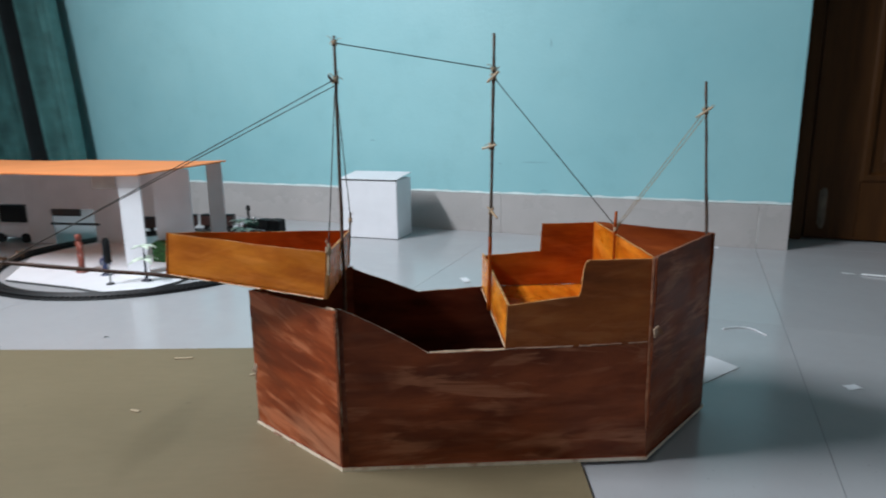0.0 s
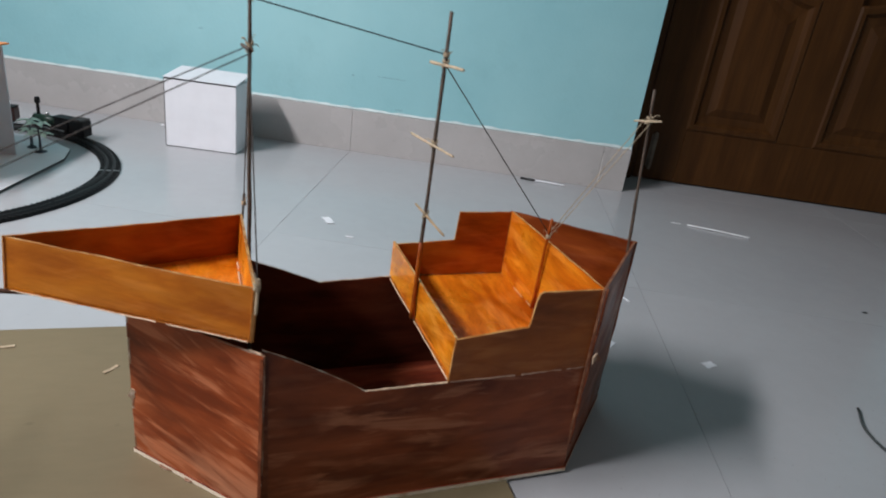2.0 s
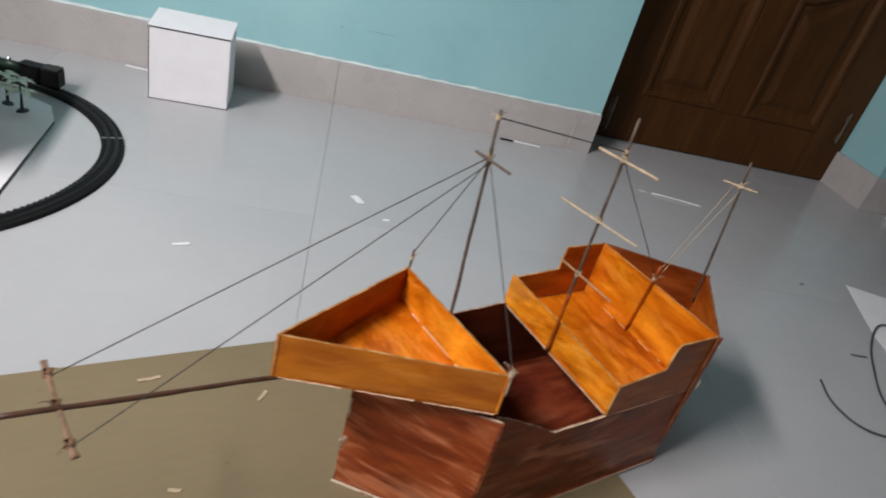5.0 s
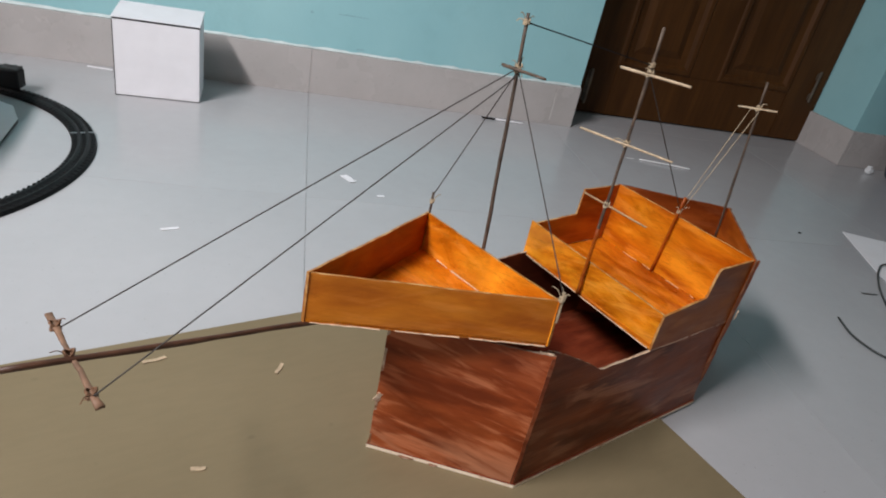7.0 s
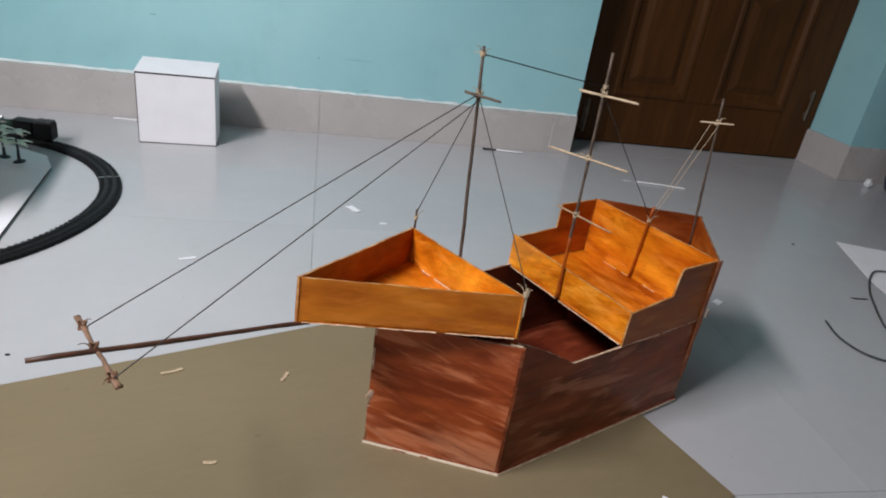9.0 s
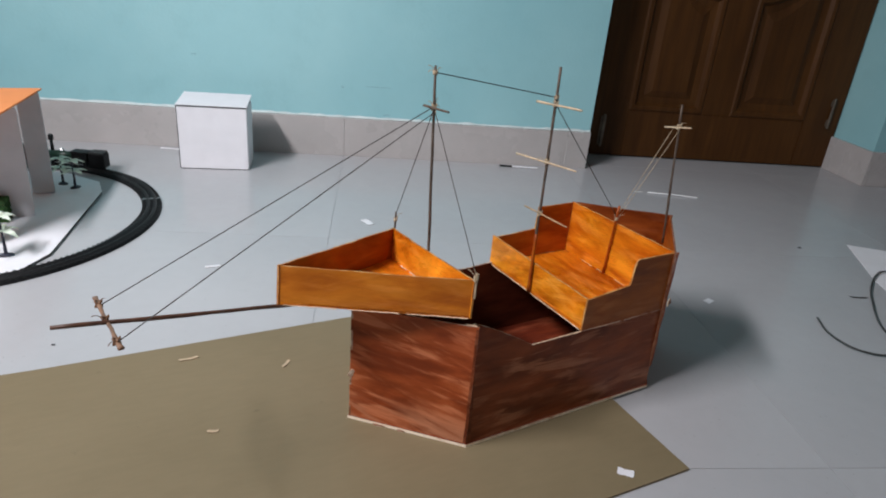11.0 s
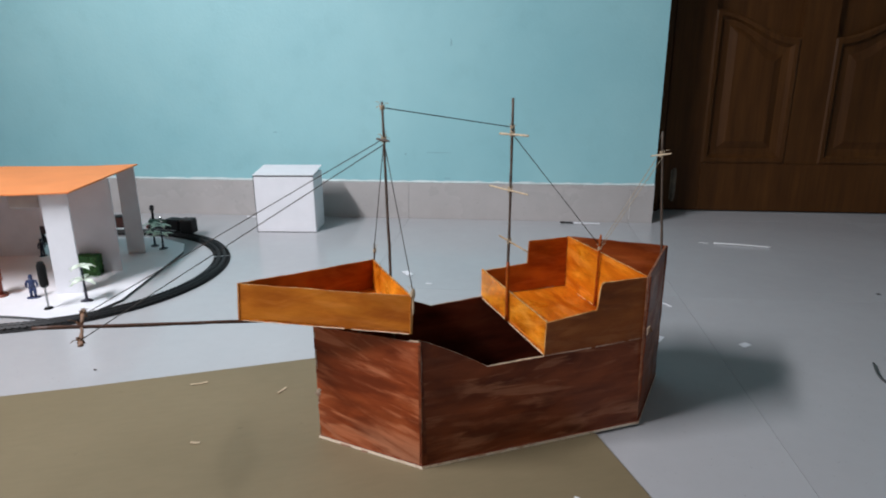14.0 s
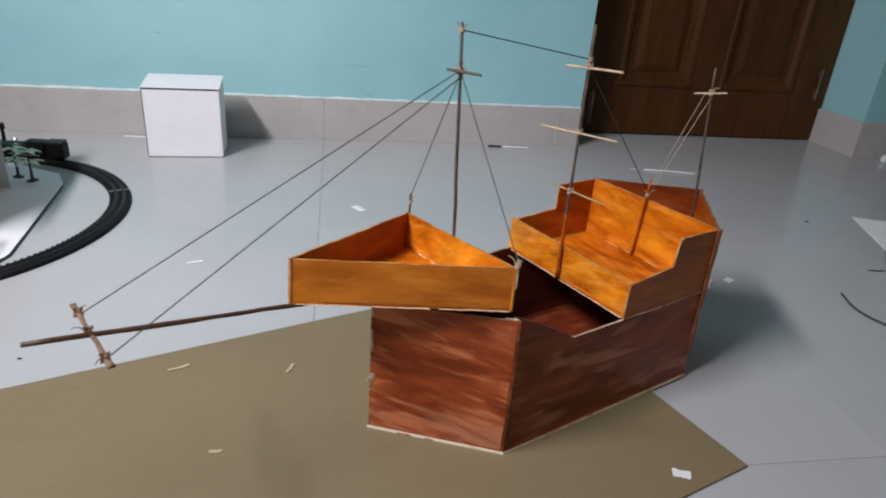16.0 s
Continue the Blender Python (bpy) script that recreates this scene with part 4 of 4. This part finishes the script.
def loft(sections, seg=8, bm=None):
    """A closed lofted body from (x, y, z, rx, ry) sections."""
    bm = bm or bmesh.new()
    rings = [[bm.verts.new((x + rx * math.cos(2 * math.pi * k / seg), y + ry * math.sin(2 * math.pi * k / seg), z)) for k in range(seg)] for x, y, z, rx, ry in sections]
    for p, q in zip(rings, rings[1:]):
        for k in range(seg):
            bm.faces.new((p[k], p[(k + 1) % seg], q[(k + 1) % seg], q[k]))
    bm.faces.new(rings[0])
    bm.faces.new(rings[-1])
    return bm


def figurine(x, y, mat, label, turn=0, h=0.042, broad=1.0):
    """A plain moulded toy figure on a small base."""
    k = h / 0.042
    bm = bmesh.new()
    loft([(0, 0, 0, .009, .006), (0, 0, .0015, .009, .006)], 12, bm)
    for s in (-1, 1):
        loft([(s * .0028, 0, .0015, .0020, .0024), (s * .0026, 0, .010, .0021, .0023), (s * .0022, 0, .020, .0028, .0028)], 8, bm)
        loft([(s * .0068, .0005, .0185, .0012, .0014), (s * .0072, 0, .025, .0015, .0016), (s * .0050, 0, .0315, .0018, .0020)], 8, bm)
    loft([(0, 0, .019, .0046, .0028), (0, 0, .026, .0042, .0027), (0, 0, .0315, .0052, .0030), (0, 0, .0340, .0020, .0020)], 10, bm)
    loft([(0, 0, .0338, .0014, .0014), (0, 0, .0355, .0025, .0027), (0, 0, .0385, .0028, .0030), (0, 0, .0410, .0022, .0024), (0, 0, .042, .0008, .0008)], 10, bm)
    bm.transform(Matrix.Diagonal((k * broad, k * (0.5 + 0.5 * broad), k, 1)))
    ob = finish("toy_figure", bm, mat, pose(x, y, GZ, 0, 0, turn), smooth=True)
    return tagged(ob, label, "toy figure", "toy figures at the station")


figurine(-1.058, 0.886, BLUE, "tiny moulded blue toy figure standing on the card ground", 20, 0.046, 1.2)
figurine(-1.134, 0.894, RED, "moulded brick-red toy figure standing on the card ground", -30, 0.077, 1.35)
figurine(-1.224, 1.133, NAVY, "tiny moulded black toy figure in the station", 60)

hedge = thing("toy_hedge", pose(-1.036, 1.020, GZ, 0, 0, 12), "small dark green foam hedge block", "toy hedge")
bm = box_bm(-0.024, 0.024, -0.012, 0.012, 0.0, 0.042)
bmesh.ops.subdivide_edges(bm, edges=bm.edges[:], cuts=9, use_grid_fill=True)
for v in bm.verts:
    v.co += Vector((random.uniform(-1, 1), random.uniform(-1, 1), random.uniform(0, 1.0) if v.co.z < 0.005 else random.uniform(-1, 1))) * 0.0016
part("foam", bm, HEDGE, hedge)

signal = thing("toy_signal", pose(-0.993, 0.838, GZ) @ Matrix.Scale(1.62, 4), "tiny grey-posted railway signal with a black head", "toy signal")
part("post", rod_bm((0, 0, 0), (0, 0, 0.026), 0.0011), STEEL, signal, "thin grey post")
part("head", loft([(0, 0, .025, .002, .0025), (0, 0, .027, .0052, .0035), (0, 0, .050, .0052, .0035), (0, 0, .0545, .0028, .0025)], 10), BLACK, signal)
part("foot", loft([(0, 0, 0, .005, .005), (0, 0, .0015, .004, .004)], 10), BLACK, signal)


def toy_tree(x, y, h, turn, label):
    """A moulded plastic tree: base, stem and tiers of flat leafy arms."""
    t = thing("toy_tree", pose(x, y, GZ, 0, 0, turn), label, "toy tree", "toy trees at the station")
    part("base", loft([(0, 0, 0, .012, .009), (0, 0, .0016, .011, .008), (0, 0, .004, .004, .003)], 12), NAVY, t)
    part("trunk", rod_bm((0, 0, .002), (0, 0, h * 0.95), .0028, .0012, 8, steps=5, wobble=0.0004), NAVY, t)
    for z, n, r in ((0.62, 5, 0.030), (0.97, 5, 0.027)):
        for k in range(n):
            a = 2 * math.pi * (k + random.uniform(-.2, .2)) / n + z * 3
            bm = bmesh.new()
            L = r * random.uniform(0.8, 1.15)
            outer = []
            for j in range(9):
                u = j / 8
                outer.append((L * u, (0.0062 if j % 2 else 0.0036) * math.sin(math.pi * min(1, u * 0.9 + 0.12)), 0.004 * math.sin(math.pi * u) - 0.003 * u))
            top = [bm.verts.new((p, q, w_)) for p, q, w_ in outer]
            bot = [bm.verts.new((p, -q, w_ - 0.0006)) for p, q, w_ in outer]
            for i in range(8):
                bm.faces.new((top[i], top[i + 1], bot[i + 1], bot[i]))
            ext = bmesh.ops.extrude_face_region(bm, geom=bm.faces[:])
            for e in ext["geom"]:
                if isinstance(e, bmesh.types.BMVert):
                    e.co.z += 0.0012
            part("leaf", bm, LEAF, t, m=pose(0, 0, h * z, random.uniform(-12, 12), random.uniform(-8, 8), math.degrees(a)))
    return t


toy_tree(-0.948, 0.880, 0.068, 10, "small pale green plastic toy tree on a dark base")
toy_tree(-0.980, 1.212, 0.056, 70, "small pale green plastic toy tree beside the engine")
toy_tree(-1.012, 1.232, 0.054, 140, "small pale green plastic toy tree beside the engine")


# the train stands on the far side of the ring
def on_ring(deg):
    a = radians(deg)
    r = 0.3078
    return pose(CX + r * math.cos(a), CY + r * math.sin(a), 0.0088, 0, 0, deg + 90)


engine = thing("toy_engine", on_ring(80.3), "small black and green toy steam engine on the track", "toy train")
part("chassis", box_bm(-0.052, 0.045, -0.010, 0.010, 0.005, 0.011, 0.001), BLACK, engine)
part("boiler", rod_bm((-0.015, 0, 0.021), (0.042, 0, 0.021), 0.0098, seg=14), DARK_GREEN, engine, "dark green boiler", smooth=True)
part("cab", box_bm(-0.050, -0.015, -0.0125, 0.0125, 0.011, 0.032, 0.0015), BLACK, engine)
part("cab_roof", box_bm(-0.054, -0.011, -0.0140, 0.0140, 0.0322, 0.0345, 0.001), BLACK, engine)
part("chimney", loft([(0.034, 0, .029, .0036, .0036), (0.034, 0, .052, .0032, .0032), (0.034, 0, .055, .0058, .0058), (0.034, 0, .064, .0052, .0052), (0.034, 0, .066, .0034, .0034)], 12), BLACK, engine)
part("dome", loft([(0.012, 0, .028, .0042, .0042), (0.012, 0, .034, .0040, .0040), (0.012, 0, .037, .0018, .0018)], 12), STEEL, engine, "pale dome")
for x in (-0.040, -0.020, 0.004, 0.022):
    for y in (-0.0105, 0.0105):
        part("wheel", rod_bm((x, y - 0.002, 0.0072), (x, y + 0.002, 0.0072), 0.0070, seg=14), BLACK, engine)
part("cylinder", rod_bm((0.024, -0.0125, 0.0085), (0.040, -0.0125, 0.0085), 0.0036, seg=10), BLACK, engine, smooth=True)
part("cylinder", rod_bm((0.024, 0.0125, 0.0085), (0.040, 0.0125, 0.0085), 0.0036, seg=10), BLACK, engine, smooth=True)
for y in (-0.0132, 0.0132):
    part("side_rod", box_bm(-0.040, 0.024, y - 0.0006, y + 0.0006, 0.0062, 0.0082), STEEL, engine, "thin steel side rod")
part("handrail", rod_bm((-0.012, -0.0104, 0.0262), (0.040, -0.0104, 0.0262), 0.0005, seg=6), STEEL, engine, "thin steel handrail")
part("buffer_beam", box_bm(0.045, 0.048, -0.012, 0.012, 0.007, 0.014), RED, engine, "red buffer beam")


def wagon(deg):
    w = thing("toy_wagon", on_ring(deg), "dark maroon toy wagon standing on the track", "toy train", "toy wagons")
    part("body", box_bm(-0.045, 0.045, -0.013, 0.013, 0.010, 0.036, 0.0015), MAROON, w)
    part("roof", box_bm(-0.046, 0.046, -0.0135, 0.0135, 0.0362, 0.039, 0.0012), BLACK, w)
    for x in (-0.03, 0.03):
        for y in (-0.0105, 0.0105):
            part("wheel", rod_bm((x, y - 0.002, 0.0062), (x, y + 0.002, 0.0062), 0.0060, seg=12), BLACK, w)


part("tender", box_bm(-0.033, 0.0, -0.0140, 0.0140, 0.002, 0.034, 0.0015), BLACK, engine, "coal tender", m=pose(-0.055, 0.003, 0, 0, 0, 5))
bm = box_bm(-0.031, -0.002, -0.0125, 0.0125, 0.0335, 0.0375)
bmesh.ops.subdivide_edges(bm, edges=bm.edges[:], cuts=7, use_grid_fill=True)
for v in bm.verts:
    if v.co.z > 0.035:
        v.co += Vector((random.uniform(-1, 1), random.uniform(-1, 1), random.uniform(-1, 1))) * 0.0011
part("coal", bm, plain("toy_coal", (0.05, 0.05, 0.05), 0.7, vary=0.5, scale=300.0), engine, "lumpy black coal load", m=pose(-0.055, 0.003, 0, 0, 0, 5))
for d in (104, 123, 142):
    wagon(d)

car = thing("toy_car", pose(-1.585, 1.090, 0.0, 0, 0, 12), "small white toy van with dark windows behind the station", "toy car")
bm = box_bm(-0.060, 0.060, -0.024, 0.024, 0.012, 0.050, 0.006)
part("body", bm, PAPER, car)
bm = box_bm(-0.058, 0.040, -0.022, 0.022, 0.0502, 0.092, 0.004)
for v in bm.verts:
    if v.co.z > 0.07:
        v.co.x *= 0.82
        v.co.y *= 0.86
part("cabin", bm, BLACK, car, "dark glazed cabin")
for x in (-0.036, 0.036):
    for y in (-0.024, 0.024):
        part("wheel", rod_bm((x, y - 0.004, 0.0125), (x, y + 0.004, 0.0125), 0.0122, seg=16), BLACK, car)

# ---- a bucket in the corner past the door ----
BUCKET_BLUE = plain("dark_blue_plastic", (0.010, 0.030, 0.062), 0.35, vary=0.2, scale=12.0)
bucket = thing("bucket", pose(1.205, 1.405, 0.0), "dark blue plastic bucket on the floor by the wall", "bucket")
prof = [(0.0, 0.002), (0.092, 0.002), (0.106, 0.010), (0.112, 0.030), (0.122, 0.150), (0.132, 0.262), (0.137, 0.264), (0.137, 0.272), (0.130, 0.272), (0.118, 0.150), (0.108, 0.032), (0.0, 0.028)]
bm = bmesh.new()
rings = []
for r_, z_ in prof:
    rings.append([bm.verts.new((max(r_, 0.0008) * math.cos(2 * math.pi * k / 40), max(r_, 0.0008) * math.sin(2 * math.pi * k / 40), z_)) for k in range(40)])
for p, q in zip(rings, rings[1:]):
    for k in range(40):
        bm.faces.new((p[k], p[(k + 1) % 40], q[(k + 1) % 40], q[k]))
part("tub", bm, BUCKET_BLUE, bucket, smooth=True)
pts = [Vector((0.140 * math.cos(a), 0.140 * math.sin(a), 0.268 + 0.004 * math.sin(a * 3))) for a in [math.pi * k / 20 for k in range(21)]]
part("bail", tube_bm(pts, 0.0022, 6), STEEL, bucket, "thin wire handle", smooth=True)
# small uneven pale glossy lump on the floor by the skirting
bm = bmesh.new()
bmesh.ops.create_icosphere(bm, subdivisions=2, radius=0.012)
for v in bm.verts:
    v.co *= random.uniform(0.55, 1.15)
    v.co.z = max(v.co.z * 1.1 + 0.010, 0.0004)
ob = finish("plastic_wrap", bm, plain("pale_gloss", (0.72, 0.74, 0.76), 0.08, vary=0.1), pose(1.095, 1.500, 0))
tagged(ob, "small crumpled shiny pale lump at the wall foot", "plastic wrap")

# ---- loose papers, cable and scraps ----
bm = bmesh.new()
outline = [(0.651, 1.082), (0.90, 0.99), (0.98, 0.72), (0.78, 0.42), (0.50, 0.46), (0.520, 0.62), (0.552, 0.76), (0.582, 0.905)]
slab_bm(outline, 0.0004, 0.0012, bm)
ob = finish("paper_sheet", bm, PAPER)
tagged(ob, "large sheet of white paper lying on the floor", "paper")
yc = thing("yellow_folder", pose(0.533, 0.750, 0.0014, 0, 0, -38), "yellow card box with a brown edge lying on paper", "box")
part("cover", box_bm(0.0, 0.14, 0.004, 0.12, 0.0, 0.012, 0.001), YELLOW, yc)
part("spine", box_bm(0.0, 0.14, -0.001, 0.0035, 0.0, 0.014, 0.001), BROWN_EDGE, yc, "brown worn edge")

cable = thing("black_cable", pose(0, 0, 0.0015), "thin black electric cable curled on the floor", "cable")
c1 = [(0.360, 0.752, 0.0015), (0.346, 0.705, 0.002), (0.356, 0.662, 0.002), (0.388, 0.642, 0.002), (0.428, 0.648, 0.002)]
part("lead", tube_bm(curve_points(c1), 0.0016), CABLE, cable, smooth=True)
c2 = [(0.433, 0.640, 0.003), (0.440, 0.680, 0.004), (0.458, 0.735, 0.003), (0.493, 0.795, 0.003), (0.536, 0.858, 0.003), (0.588, 0.915, 0.004), (0.628, 0.940, 0.004), (0.678, 0.925, 0.004), (0.748, 0.890, 0.004)]
part("lead", tube_bm(curve_points(c2), 0.0017), CABLE, cable, smooth=True)
c3 = [(0.430, 0.642, 0.003), (0.440, 0.620, 0.003), (0.450, 0.590, 0.003), (0.478, 0.570, 0.003), (0.528, 0.540, 0.003)]
part("lead", tube_bm(curve_points(c3), 0.0022), CABLE, cable, smooth=True)
bm = loft([(0, 0, 0, .004, .004), (0, 0, .006, .007, .005), (0, 0, .022, .008, .0055), (0, 0, .028, .005, .004)], 12)
part("plug", bm, CABLE, cable, "black moulded plug", m=pose(0.438, 0.662, 0.0045, 0, 80, -10), smooth=True)


def scrap(x, y, sx, sy, turn, mat=None, z=0.0, label="small torn scrap of white paper on the floor"):
    """A torn, slightly curled scrap of paper."""
    bm = bmesh.new()
    n = 7
    grid = []
    for i in range(n + 1):
        u = i / n - 0.5
        row = []
        for j in (-0.5, 0.0, 0.5):
            row.append(bm.verts.new((u * sx + random.uniform(-.05, .05) * sx, j * sy * random.uniform(0.75, 1.1), 0.0005 + 0.08 * sx * u * u)))
        grid.append(row)
    for i in range(n):
        for j in range(2):
            bm.faces.new((grid[i][j], grid[i + 1][j], grid[i + 1][j + 1], grid[i][j + 1]))
    e = bmesh.ops.extrude_face_region(bm, geom=bm.faces[:])
    for k in e["geom"]:
        if isinstance(k, bmesh.types.BMVert):
            k.co.z += 0.0004
    ob = finish("paper_scrap", bm, mat or PAPER, pose(x, y, z, 0, 0, turn))
    return tagged(ob, label, "paper scrap", "scraps on the floor")


KZ = 0.0033
scrap(-0.381, 1.0985, 0.030, 0.014, -55)
scrap(-0.630, 0.874, 0.024, 0.006, 20)
scrap(0.1967, 0.8036, 0.017, 0.013, 30)
scrap(-0.330, 1.040, 0.012, 0.006, 10)
scrap(-0.770, 0.632, 0.004, 0.003, 0, BLACK, label="tiny dark crumb on the floor")
scrap(0.495, 0.834, 0.030, 0.005, -4, CABLE, label="short dark strip lying beside the cable")
scrap(0.524, 1.056, 0.008, 0.005, 20, BLACK, label="tiny dark crumb on the floor")
on_board = "small torn scrap of pale paper on the board"
scrap(-0.596, 0.601, 0.022, 0.0045, 25, STICK_PALE, KZ, on_board)
scrap(-0.475, 0.594, 0.016, 0.004, 70, STICK_PALE, KZ, on_board)
scrap(-0.535, 0.465, 0.011, 0.004, 5, STICK_PALE, KZ, on_board)
scrap(-0.096, 0.402, 0.017, 0.011, -20, PAPER, KZ, on_board)
scrap(-0.872, 0.530, 0.028, 0.016, 35, plain("scorched_card", (0.035, 0.028, 0.022), 0.8, vary=0.4, scale=90.0), 0.0036, "curled dark brown scrap at the board's corner")
# white paper behind the stern
bm = slab_bm([(0.0, 0.0), (0.044, 0.070), (0.010, 0.098), (-0.024, 0.055)], 0.0004, 0.0010)
ob = finish("paper_scrap", bm, PAPER, pose(0.035, 0.752, 0))
tagged(ob, "white paper piece lying behind the ship's stern", "paper scrap", "scraps on the floor")
pts = curve_points([(0.064, 0.966, 0.0010), (0.082, 0.979, 0.0014), (0.102, 0.981, 0.0012), (0.121, 0.957, 0.0010)], 6)
ob = finish("thread_end", tube_bm(pts, 0.0009, 6), PAPER, smooth=True)
tagged(ob, "short curled white thread lying on the floor", "thread")
# strips of clear tape and a stick near the wall
TAPE = plain("clear_tape", (0.88, 0.88, 0.89), 0.15, vary=0.05)
pts = curve_points([(0, 0, 0.0018), (0.035, -0.009, 0.0028), (0.075, -0.016, 0.0026), (0.122, -0.026, 0.0018)], 6)
ob = finish("tape_strip", tube_bm(pts, 0.0016), TAPE, pose(0.318, 1.380, 0), smooth=True)
tagged(ob, "rolled shiny strip of white tape on the floor", "tape strip")
bm = slab_bm([(0.0, 0.0), (0.02, -0.002), (0.02, -0.006), (0.0, -0.004)], 0.0003, 0.0008)
ob = finish("tape_strip", bm, TAPE, pose(0.286, 1.388, 0))
tagged(ob, "shiny short strip of white tape on the floor", "tape strip")
pen = thing("thin_brush", pose(-0.034, 1.548, 0.003, 0, 0, -6), "thin dark brush with a pale tip at the wall foot", "brush")
part("handle", rod_bm((0, 0, 0), (0.034, 0, 0), 0.0026, 0.0022), BLACK, pen)
part("tip", rod_bm((0.0342, 0, 0), (0.104, 0, 0.0005), 0.0024, 0.0016), PAPER, pen, "pale tip")
bm = slab_bm([(0, 0), (0.05, -0.004), (0.05, 0.004), (0, 0.008)], 0.0003, 0.0012)
ob = finish("paper_strip", bm, PAPER, pose(-0.915, 1.548, 0))
tagged(ob, "thin white paper strip at the wall foot", "paper scrap")

# ---- floor tiles, one by one ----
tile_me = None
ix = range(math.floor((X_W - TILE_X) / TILE_S), math.ceil((X_E - TILE_X) / TILE_S))
iy = range(math.floor((Y_S - TILE_Y) / TILE_S), math.ceil((1.74 - TILE_Y) / TILE_S))
for i in ix:
    for j in iy:
        if tile_me is None:
            ob = part("floor_tile", box_bm(JOINT / 2, TILE_S - JOINT / 2, JOINT / 2, TILE_S - JOINT / 2, -0.009, 0.0), TILE, floor)
            tile_me = ob.data
        else:
            ob = new("floor_tile", tile_me)
            ob.parent = floor
        ob.matrix_local = pose(TILE_X + i * TILE_S, TILE_Y + j * TILE_S, 0)
